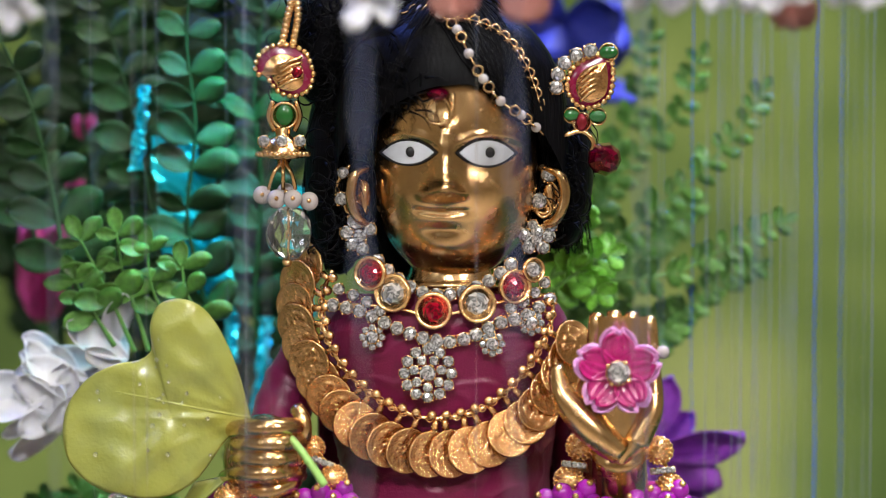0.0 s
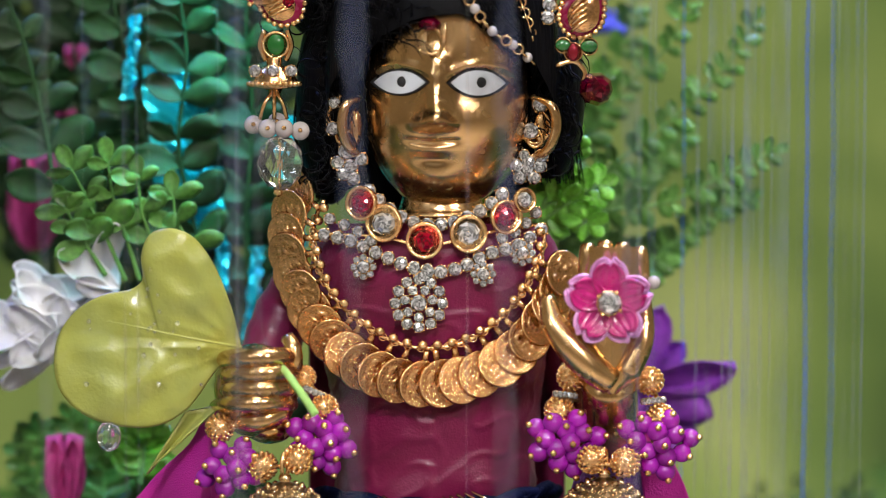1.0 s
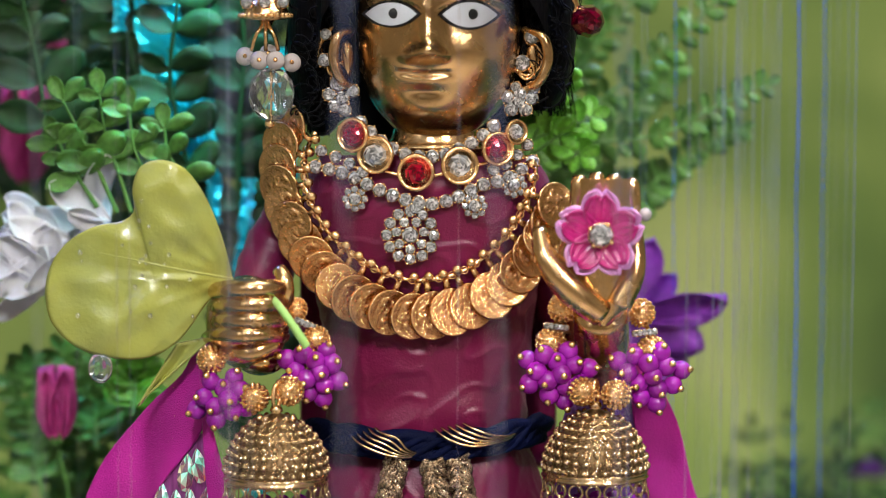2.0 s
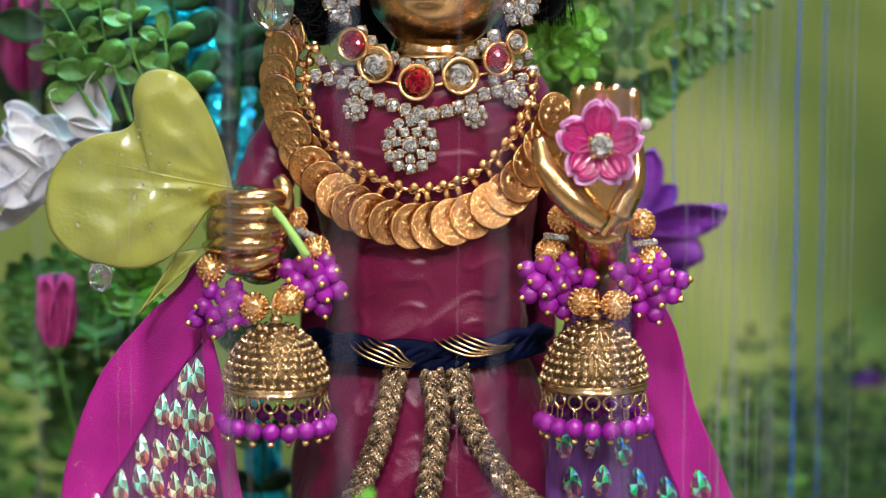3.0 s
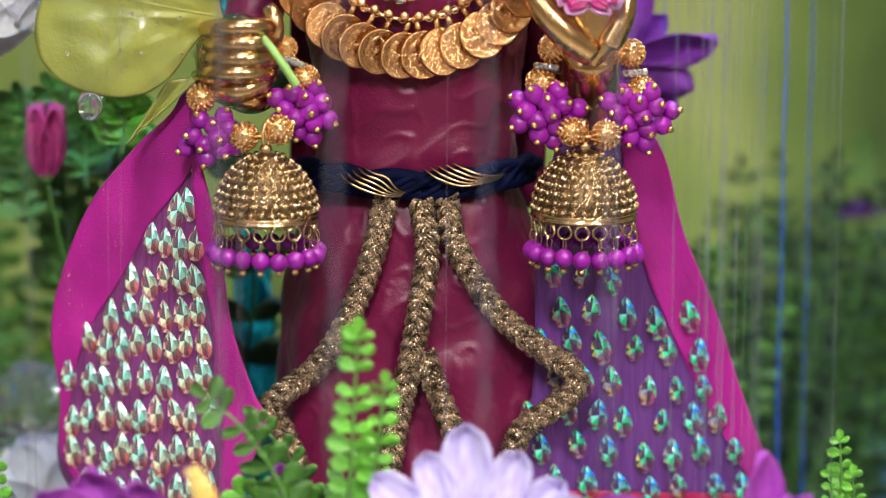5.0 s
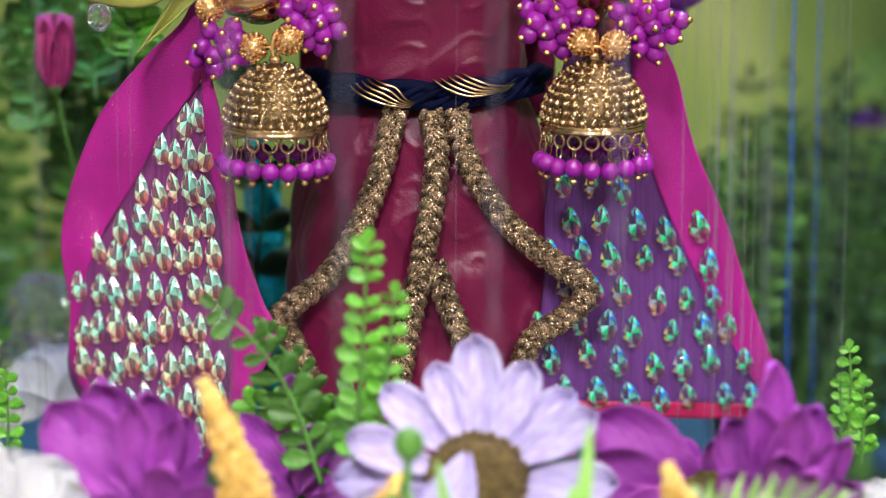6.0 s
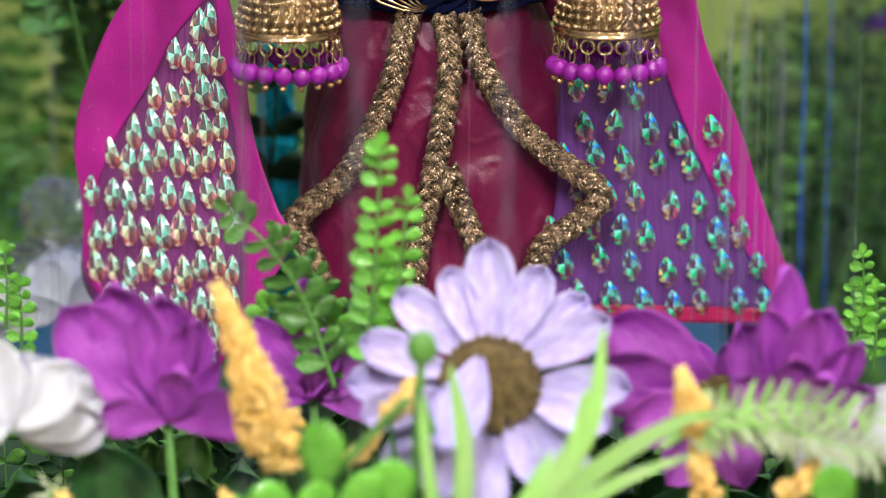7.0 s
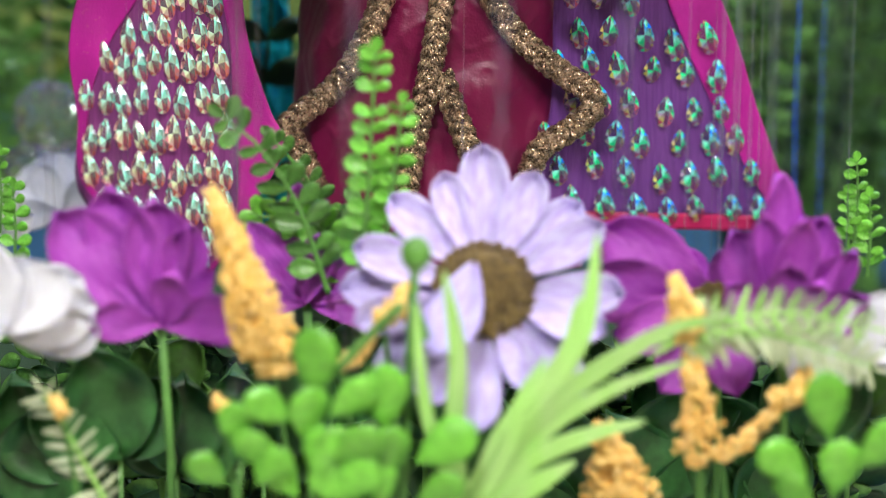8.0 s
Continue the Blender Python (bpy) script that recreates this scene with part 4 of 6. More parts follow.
# earrings
for nm, loop, stones, clu in (
    ("ear_stud", ((618, 292), (598, 320), (600, 350), (622, 372), (645, 350), (640, 320)), ((606, 306, 11), (604, 352, 13), (628, 392, 15)), ((612, 412), (636, 418), (654, 406), (640, 440), (622, 432))),
    ("ear_stud", ((962, 300), (985, 330), (990, 360), (962, 378), (940, 360), (948, 330)), ((972, 309, 14), (955, 356, 15), (944, 398, 10)), ((930, 416), (952, 410), (972, 418), (936, 438), (962, 438), (950, 424), (975, 400))),
):
    ear = thing(nm, at(loop[0][0], 440, -0.008), "gold ear ornament with a cluster of clear rhinestones", "earring", "ear ornaments")
    part("frame", tube(path([(u, v, -0.008) for u, v in loop], 30), 4.5 * Q, 8), GOLD, ear)
    part("leaf_frame", tube(path([(u * 0.5 + loop[3][0] * 0.5, v * 0.5 + 195, -0.009) for u, v in loop], 24), 3.5 * Q, 8), GOLD, ear)
    for u, v, r in stones:
        stone(ear, u, v, -0.0095, r)
    for u, v in clu:
        stone(ear, u, v, -0.0095, 12.5)

# chain over the hair
chain = thing("head_chain", at(840, 120, -.02), "fine gold head chain with small pearls", "chain")
for pts, pearl, depth in ((((700, 28), (735, 18), (775, 26), (808, 52), (828, 92), (850, 132), (885, 178), (925, 205), (965, 240)), True, -0.0255), (((800, 30), (850, 40), (890, 62), (925, 105), (945, 150), (960, 200)), False, -0.021)):
    line = path([(u, v, min(-0.012, -0.005 - (head_width(max(20, min(380, v + 14))) * 1.07 + 17) * Q * math.sqrt(max(0.03, 1 - ((u - 804) / (head_width(max(20, min(380, v + 14))) * 1.1 + 14)) ** 2)))) for u, v in pts], 26)
    for i in range(1, 26):
        d = line[min(i + 1, 26)] - line[i - 1]
        if pearl and i % 3 == 0:
            piece("pearl", SPHERE_PEARL, Matrix.Translation(line[i]) @ Matrix.Scale(9 * Q, 4), chain)
        else:
            piece("link", RING_GOLD, aim(line[i], d.cross(FRONT) if i % 2 else FRONT, d, 8.5 * Q) @ pose(0, 0, 0, 90), chain)


def paisley(parent, cu, cv, knots, y, flip, name="paisley"):
    """A paisley-shaped plate with a beaded rim and ridged middle."""
    loop = spline([Vector((a, b, 0)) for a, b in knots + knots[:1]], 80)
    w = max(abs(a) for a, b in knots)
    h = max(abs(b) for a, b in knots)

    def outline(k):
        p = loop[round(k * 80) % 80]
        return p.x, p.y
    part(name, sheet(lambda s, t: at(cu + outline(s)[0] * (1 - t), cv + outline(s)[1] * (1 - t), y - 0.0012 * math.sin(math.pi / 2 * min(1, t * 1.6))), 40, 8, True), ENAMEL_RED, parent)
    part("plate", sheet(lambda s, t: at(cu + 4 * flip + outline(s)[0] * 0.7 * (1 - t), cv + 4 + outline(s)[1] * 0.72 * (1 - t), y - 0.0012 - 0.0012 * math.sin(math.pi / 2 * min(1, t * 1.6))), 40, 10, True), COIN, parent, "ridged gilt plate")
    for k in range(28):
        du, dv = outline(k / 28)
        piece("bead", SPHERE_GOLD, Matrix.Translation(at(cu + du, cv + dv, y - 0.0005)) @ Matrix.Scale(5.5 * Q, 4), parent)
    for k in range(5):
        o = (k - 2) * h * 0.19
        part("ridge", tube(path(((cu - w * 0.35, cv + o + h * .25, y - .0016), (cu, cv + o, y - .0028), (cu + w * 0.35, cv + o - h * .15, y - .0016)), 8), 3.5 * Q, 6), GOLD, parent)


drop = thing("hair_pendant", at(505, 470, -0.012), "gilt paisley hair pendant with pearls and a glass drop", "pendant")
Y = -0.012
for pts in (((530, -40), (512, 20), (500, 75)), ((515, -40), (528, 20), (520, 75))):
    for p in path([(u, v, Y) for u, v in pts], 12):
        piece("bead", SPHERE_GOLD, Matrix.Translation(p) @ Matrix.Scale(8 * Q, 4), drop)
paisley(drop, 513, 126, ((42, 5), (34, 32), (8, 44), (-20, 36), (-36, 16), (-43, 2), (-53, 8), (-61, -4), (-55, -26), (-34, -43), (-4, -46), (28, -32)), Y, -1)
stone(drop, 525, 128, Y - 0.0028, 11, RUBY)
piece("bezel", BEZEL, aim(at(503, 204, Y), FRONT, (1, 0, 0), 24 * Q), drop)
part("green_stone", ball(at(503, 204, Y - 0.0008), 16 * Q, 16, squash=(1, 0.5, 1.2)), GREEN_GEM, drop, "oval green stone")
for du in (-20, 20):
    part("scroll", tube(path(((503 + du, 178, Y), (503 + du * 1.4, 205, Y), (503 + du * 0.9, 232, Y)), 10), 4.5 * Q, 8), GOLD, drop)
cap = lathe([(a * Q, b * Q) for a, b in ((6, 34), (14, 30), (13, 18), (30, 10), (40, -6), (46, -14), (40, -20), (16, -22), (10, -34), (3, -36))], 28)
cap.transform(Matrix.Translation(at(500, 258, Y)))
part("crown_cap", cap, GOLD, drop)
for du in (-32, 0, 32):
    stone(drop, 498 + du, 250, Y - 0.0052 + abs(du) * 0.00005, 11)
for k in range(26):
    a = math.tau * k / 26
    piece("bead", SPHERE_GOLD, Matrix.Translation(at(500 + 45 * math.sin(a), 273, Y - 45 * Q * math.cos(a))) @ Matrix.Scale(5.2 * Q, 4), drop)
for du in (-16, 0, 14):
    part("wire", tube(path(((500, 285, Y), (500 + du, 305, Y - .002), (500 + du * 1.6, 335, Y - .001)), 10), 3.5 * Q, 6), GOLD, drop)
for u, v, y in ((463, 345, 0), (488, 352, -.003), (517, 352, -.004), (546, 356, -.001), (505, 340, .002)):
    piece("pearl", SPHERE_PEARL, Matrix.Translation(at(u, v, Y + y)) @ Matrix.Scale(17 * Q, 4), drop)
    piece("bead", SPHERE_GOLD, Matrix.Translation(at(u, v - 1, Y + y - 17 * Q)) @ Matrix.Scale(4 * Q, 4), drop)
drop_bm = bmesh.new()
bmesh.ops.create_icosphere(drop_bm, subdivisions=2, radius=1, matrix=Matrix.Translation(at(510, 412, Y)) @ Matrix.Diagonal((42 * Q, 36 * Q, 50 * Q, 1)))
part("glass_drop", drop_bm, GLASS, drop, "clear faceted glass drop")
part("pin", tube(path(((510, 360, Y), (510, 410, Y), (508, 462, Y)), 6), 2.5 * Q, 6), GOLD, drop)
piece("bead", SPHERE_GOLD, Matrix.Translation(at(506, 464, Y)) @ Matrix.Scale(9 * Q, 4), drop)

brooch = thing("hair_brooch", at(1045, 240, -0.015), "gilt paisley hair brooch with clear, green and red stones", "brooch")
Y = -0.015
paisley(brooch, 1042, 145, ((38, -54), (43, -12), (36, 25), (10, 44), (-18, 42), (-35, 22), (-37, -4), (-22, -30), (8, -46)), Y, 1)
for u, v in ((988, 132), (1000, 112), (1020, 98), (1045, 90), (985, 155)):
    stone(brooch, u, v, Y - 0.001, 13)
for u, v, r in ((1077, 93, 13), (1012, 204, 11), (1058, 206, 12)):
    part("green_stone", ball(at(u, v, Y - 0.001), r * Q, 12, squash=(1.3, 0.5, 0.9)), GREEN_GEM, brooch, "green stone")
    piece("bezel", BEZEL, aim(at(u, v, Y), FRONT, (1, 0, 0), r * 1.3 * Q), brooch)
part("red_drop", ball(at(1030, 216, Y - 0.001), 14 * Q, 14, squash=(0.8, 0.6, 1.2)), RED_GEM, brooch, "red drop stone")
piece("bezel", BEZEL, aim(at(1030, 216, Y), FRONT, (1, 0, 0), 17 * Q), brooch)
part("arm", tube(path(((1000, 240, Y), (1030, 232, Y), (1050, 250, Y), (1046, 275, Y)), 14), 5 * Q, 8), GOLD, brooch)
piece("garnet", GARNET, Matrix.Translation(at(1072, 281, Y - 0.001)) @ Euler((-.1, .3, .2)).to_matrix().to_4x4() @ Matrix.Scale(30 * Q, 4), brooch, "round faceted garnet")
part("garnet_cup", ball(at(1072, 281, Y + 0.002), 27 * Q, 14, squash=(1, 0.5, 1)), DARK_GEM, brooch)
tika = thing("forehead_gem", at(775, 168, -0.029), "small dark red stone on the forehead", "gem")
piece("stone", GARNET, Matrix.Translation(at(775, 168, -0.0275)) @ Matrix.Diagonal((20 * Q, 14 * Q, 13 * Q, 1)), tika)


# ---- hanging bell ornaments and bracelets ----
def stud_mesh():
    bm = ring(0.98, 0.17, 10, 4)
    bm.transform(Matrix.Rotation(radians(90), 4, "X"))
    ball((0, 0, 0.3), 0.76, 8, bm)
    return mesh_of("stud", bm, ANTIQUE)


STUD = stud_mesh()


def jhumka(cu, v_rim, y, r_units):
    """A studded dome with a band, a fringe of rings and magenta beads."""
    c = at(cu, v_rim, y)
    r = r_units * Q
    ob = thing("bell_ornament", c - Vector((0, 0, 0.6 * r)), "antique gold bell ornament fringed with magenta beads", "ornament", "bell ornaments")

    def put(bm):
        bm.transform(Matrix.Translation(c))
        return bm
    prof = smooth((0, 0.12, 0.3, 0.55, 0.8, 1.0, 1.12, 1.2), (0.995, 0.985, 0.95, 0.85, 0.68, 0.46, 0.25, 0.08))
    part("dome", put(lathe([(prof(h) * r * 0.96, h * r) for h in [i * 1.2 / 20 for i in range(21)]], 40)), GAP_SHADE_METAL, ob)
    part("band", put(lathe([(r * a, r * b) for a, b in ((0.95, 0.02), (1.0, 0.03), (1.03, 0.0), (1.0, -0.03), (1.01, -0.06), (1.045, -0.09), (1.01, -0.13), (0.94, -0.13), (0.9, -0.05), (0.95, 0.02))], 44)), ANTIQUE, ob, "ridged band")
    part("cap", put(lathe([(0.0, 1.34 * r), (0.1 * r, 1.32 * r), (0.13 * r, 1.24 * r), (0.08 * r, 1.18 * r), (0.2 * r, 1.12 * r)], 16)), ANTIQUE, ob)
    for row, h in enumerate((0.1, 0.27, 0.43, 0.58, 0.72, 0.85, 0.97, 1.08)):
        rad = prof(h)
        n = max(6, round(rad * 31))
        slope = (prof(h + 0.03) - prof(h - 0.03)) / 0.06
        for k in range(n):
            a = math.tau * (k + 0.5 * (row % 2)) / n
            d = Vector((math.cos(a), math.sin(a), -slope)).normalized()
            piece("stud", STUD, aim(c + Vector((math.cos(a) * rad * r, math.sin(a) * rad * r, h * r)), d, (0, 0, 1), 0.078 * r), ob)
    n = 18
    for k in range(n):
        a = math.tau * (k + 0.3) / n
        d = Vector((math.cos(a), math.sin(a), 0))
        b = c + d * r * 0.98
        w = rnd.uniform(-.2, .2)
        piece("loop", RING_ANTIQUE, aim(b + Vector((0, 0, -0.27 * r)), (0, 0, 1), Vector((-d.y, d.x, 0)) + d * w, 0.135 * r), ob)
        piece("pin", RING_ANTIQUE, aim(b + Vector((0, 0, -0.5 * r)), (0, 0, 1), d, 1) @ Matrix.Diagonal((0.07 * r, 0.07 * r, 0.14 * r, 1)), ob)
        bead = piece("bead", SPHERE_MAGENTA, Matrix.Translation(b * 1.0 + d * 0.03 * r + Vector((0, 0, -(0.78 + rnd.uniform(-.03, .05)) * r))) @ Matrix.Scale(0.18 * r, 4), ob, "magenta bead")
        piece("end_ball", SPHERE_GOLD, Matrix.Translation(b + d * 0.03 * r + Vector((0, 0, -1.02 * r))) @ Matrix.Scale(0.07 * r, 4), bead, "gold end ball")
    piece("hook", RING_GOLD, aim(c + Vector((0, 0, 1.5 * r)), (0, 0, 1), (0.5, 1, 0), 1) @ Matrix.Diagonal((0.13 * r, 0.2 * r, 0.24 * r, 1)), ob)
    return ob


jhumka(517, 1082, -0.036, 90)
jhumka(1090, 1074, -0.034, 91)


def rough_bead_mesh():
    bm = ball((0, 0, 0), 0.9, 14)
    n = 90
    for k in range(n):
        z = 1 - 2 * (k + 0.5) / n
        a = k * 2.39996
        q = math.sqrt(1 - z * z)
        ball(Vector((q * math.cos(a), q * math.sin(a), z)) * 0.93, 0.13, 5, bm)
    return mesh_of("grainy_bead", bm, GOLD)


GRAIN = rough_bead_mesh()


def bracelet(grains, rondels, clusters, strap, label):
    ob = thing("bracelet", at(strap[0][0], strap[0][1] + 60, strap[0][2]), label, "bracelet", "bracelets")
    part("wire", tube(path(strap, 40), 4 * Q, 6), GOLD, ob)
    for u, v, y, r in grains:
        piece("grainy_bead", GRAIN, Matrix.Translation(at(u, v, y)) @ Euler((rnd.random() * 3, rnd.random() * 3, 0)).to_matrix().to_4x4() @ Matrix.Scale(r * Q, 4), ob)
    for u, v, y, ang in rondels:
        for k in range(5):
            o = (k - 2) * 8.5
            stone(ob, u + o * math.cos(ang), v + o * math.sin(ang), y - 0.001 + abs(k - 2) * 0.0004, 6.5)
    for u, v, y, spread, n in clusters:
        for k in range(n):
            a = k * 2.39996
            q = math.sqrt((k + 0.4) / n) * spread
            p = Vector((u + q * math.cos(a) * 1.1, v + q * math.sin(a) * 0.95, 0))
            dep = y - 0.004 * (1 - (q / spread) ** 2) + rnd.uniform(-.001, .001)
            c = at(p.x, p.y, dep)
            bead = piece("bead", SPHERE_MAGENTA, Matrix.Translation(c) @ Matrix.Scale(rnd.uniform(16.5, 19) * Q, 4), ob)
            dirn = Vector((math.cos(a) * q / spread, -0.8, -math.sin(a) * q / spread)).normalized()
            piece("tip_ball", SPHERE_GOLD, Matrix.Translation(c + dirn * 20 * Q) @ Matrix.Scale(6.2 * Q, 4), bead, "gold tip")
    return ob


bracelet(((401, 880, -.03, 26), (552, 792, -.024, 22), (588, 846, -.026, 26), (478, 948, -.034, 26), (540, 936, -.034, 27)), ((571, 818, -.026, 0.4),),
         ((420, 952, -.03, 48, 11), (585, 905, -.028, 52, 13)), ((401, 870, -.02), (420, 940, -.026), (480, 950, -.032), (540, 938, -.032), (590, 850, -.026), (552, 790, -.02)),
         "bracelet of grainy gold beads and magenta bead clusters at the fist")
bracelet(((1029, 790, -.024, 26), (1009, 851, -.026, 28), (1170, 796, -.024, 26), (1190, 862, -.026, 27), (1067, 936, -.034, 26), (1127, 941, -.034, 27)), ((1019, 822, -.026, 0.1), (1177, 831, -.026, -0.1)),
         ((1018, 906, -.028, 56, 14), (1182, 908, -.026, 58, 14)), ((1029, 790, -.02), (1005, 860, -.026), (1030, 925, -.03), (1095, 945, -.034), (1160, 925, -.03), (1192, 860, -.026), (1170, 795, -.02)),
         "bracelet of grainy gold and magenta beads under the raised hand")

# ---- flower ring on the raised hand ----
bloom = thing("enamel_flower", at(1095, 660, -.042), "magenta enamel flower with pale rims and a rhinestone", "flower ring")


def enamel_petal(a, big, lift):
    def f(s, t):
        k = 2 * s - 1
        w = 34 * big * max(0.12, 1 - ((t - 0.62) / 0.66) ** 2 if t < 0.62 else math.sqrt(max(0, 1 - ((t - 0.62) / 0.4) ** 2)))
        l = 78 * big * t - 8 * math.exp(-(k / 0.3) ** 2) * t ** 4
        x, z = w * k, l
        y = -0.0405 - lift - 0.0022 * t * t - 0.0012 * k * k + 0.0006 * math.sin(k * 14) * t
        return at(1095 + x * math.cos(a) + z * math.sin(a), 658 + x * math.sin(a) - z * math.cos(a), y)
    return slab(f, 14, 12, 0.0005)


for k in range(5):
    a = math.tau * (k / 5) + 0.05
    p = part("petal", enamel_petal(a, 1.0, 0.0), PALE_PINK, bloom, "magenta petal with pale pink rim")
    part("petal_face", enamel_petal(a, 0.86, 0.0008), HOT, p)
stone(bloom, 1097, 660, -.0445, 22)
piece("pearl", SPHERE_PEARL, Matrix.Translation(at(1176, 622, -.036)) @ Matrix.Scale(12 * Q, 4), bloom)

# ---- hair ----
wig = thing("wig", at(800, 120, 0.0), "glossy black wig framing the brass face", "wig")
hairline = smooth((640, 660, 690, 730, 770, 830, 880, 930, 965), (420, 270, 205, 182, 160, 150, 172, 215, 330))


def cap_point(s, t):
    a = math.tau * s
    c = math.cos(a)
    edge = hairline(808 + 150 * math.sin(a)) if c > 0 else 440
    if c > 0:
        edge = edge + (1 - c) ** 4 * 120
    v = -25 + (edge + 25) * t
    w = head_width(max(20, min(380, v + 14))) * 1.1 + 12 + (30 * min(1, t * 2) if c < 0.3 else 30 * min(1, t * 2) * max(0, 1 - (c - 0.3) * 3))
    return at(808 - (18 if a > math.pi else 0) + w * math.sin(a), v, -0.003 - (w * 0.97 + 3) * Q * c)


part("cap", sheet(cap_point, 90, 40, True), HAIR, wig)


def hair_y(u, v, lift=0.0):
    """The depth of the cap's front at u, v."""
    w = head_width(max(20, min(380, v + 14))) * 1.1 + 14
    k = (u - 804) / w
    return -0.003 - (w * 0.97 + 3) * Q * math.sqrt(max(0.02, 1 - k * k)) - lift


strands = bmesh.new()
for i in range(420):
    left = i % 2 == 0
    w = rnd.random()
    if left:
        pts = [(790 + rnd.uniform(-25, 15), 5 + 25 * rnd.random(), -0.014 - 0.006 * w), (700 - 40 * (1 - w), 60 + 60 * w, -0.022 + 0.010 * (1 - w)), (640 - 70 * (1 - w) + rnd.uniform(-10, 10), 180 + 30 * w, -0.012 + 0.012 * (1 - w)), (612 - 65 * (1 - w) + rnd.uniform(-14, 14), 310, -0.004 + .012 * (1 - w)), (600 - 60 * (1 - w) + rnd.uniform(-20, 20), 400 + rnd.uniform(0, 90), 0.0 + .012 * (1 - w))]
    else:
        pts = [(795 + rnd.uniform(-15, 30), 5 + 25 * rnd.random(), -0.014 - 0.006 * w), (880 + 40 * (1 - w), 70 + 50 * w, -0.021 + 0.010 * (1 - w)), (945 + 45 * (1 - w) + rnd.uniform(-8, 8), 190, -0.012 + 0.012 * (1 - w)), (975 + 55 * (1 - w) + rnd.uniform(-14, 14), 300, -0.003 + .012 * (1 - w)), (985 + 50 * (1 - w) + rnd.uniform(-20, 20), 370 + rnd.uniform(0, 80), 0.002 + .012 * (1 - w))]
    tube(path(pts, 18), lambda t: Q * (4.5 - 3.6 * t), 5, strands)
for i in range(620):
    w = rnd.random()
    side = -1 if rnd.random() < 0.5 else 1
    if side < 0:
        u0, v0 = 780 + rnd.uniform(-30, 10), rnd.uniform(-30, 40)
        ends = [(u0, v0), (u0 - 60 - 50 * (1 - w), v0 + 30 + 60 * w), (690 - 45 * (1 - w), 110 + 75 * w + rnd.uniform(-8, 8)), (648 - 10 * (1 - w), 170 + 50 * w + rnd.uniform(-10, 14))]
    else:
        u0, v0 = 790 + rnd.uniform(-10, 40), rnd.uniform(-30, 50)
        ends = [(u0, v0), (u0 + 45 + 30 * (1 - w), v0 + 25 + 70 * w), (885 + 30 * (1 - w), 105 + 60 * w + rnd.uniform(-6, 6)), (945, 165 + 55 * w + rnd.uniform(-8, 10))]
    tube(path([(u, v, hair_y(u, v, 0.0004 + 0.0008 * rnd.random())) for u, v in ends], 14), lambda t: Q * (2.6 - 1.7 * t), 4, strands)
for i in range(170):
    u, v = rnd.gauss(668, 34), rnd.gauss(145, 30)
    a = rnd.uniform(-2.6, 1.2)
    tube(path(((u, v, hair_y(u, v)), (u + 28 * math.cos(a), v + 20 * math.sin(a), hair_y(u, v, .003)), (u + 52 * math.cos(a) - 6, v + 42 * math.sin(a) + 12, hair_y(u, v, .0028))), 6), lambda t: Q * (2.6 - 2.2 * t), 4, strands)
for i in range(150):
    side = rnd.random() < 0.6
    u, v = (rnd.uniform(560, 645), rnd.uniform(120, 450)) if side else (rnd.uniform(970, 1040), rnd.uniform(130, 410))
    r, ph = rnd.uniform(10, 26), rnd.uniform(0, 6)
    tube([at(u + r * math.cos(ph + k * 0.6), v + r * math.sin(ph + k * 0.6) + k * 3, -.006 + rnd.uniform(-.0004, .0004) - 0.0006 * k) for k in range(9)], lambda t: Q * (2.6 - 2 * t), 5, strands)
for i in range(170):
    u, v = 592 + rnd.gauss(0, 50), 70 + rnd.gauss(0, 60)
    r, ph = rnd.uniform(12, 30), rnd.uniform(0, 6)
    tube([at(u + r * math.cos(ph + k * 0.5), v + r * math.sin(ph + k * 0.5) + k * 2, -.004 - 0.0008 * k) for k in range(8)], lambda t: Q * (2.4 - 1.9 * t), 4, strands)
part("hair_mass", strands, HAIR, wig, "combed black locks and short fringe")["kind"] = "stuff"
for cu, cv, rw, rh in ((592, 70, 92, 130), (600, 300, 62, 190), (1000, 290, 52, 150), (800, 370, 190, 150)):
    part("side_hair", ball(at(cu, cv, 0.008 if rw < 100 else 0.022), 1, 24, squash=(rw * Q, 0.014, rh * Q)), HAIR, wig)
# ---- flowers and leaves ----
def blade_mesh(name, mat, width=0.4, cup=0.1, curl=0.2, tip=1.0, belly=0.5, waves=0.0, fold=0.0, thick=0.012, nu=6, nv=10, notch=0.0):
    """A petal or leaf one unit long, growing along z and facing -y. belly: where it is widest; tip: how pointed."""
    def f(s, t):
        k = 2 * s - 1
        p = math.log(0.5) / math.log(belly)
        w = width / 2 * max(0.0, math.sin(math.pi * min(1, max(0, t)) ** p)) ** tip + 0.012 * width
        x = w * k
        y = cup * k * k * -1 * (0.3 + t) * width + curl * t * t + fold * abs(k) * -width + waves * math.sin(9 * t + 4 * k) * w
        return Vector((x, y, t * (1 - notch * math.exp(-(k / 0.35) ** 2) * t ** 6)))
    return mesh_of(name, slab(f, nu, nv, thick), mat)


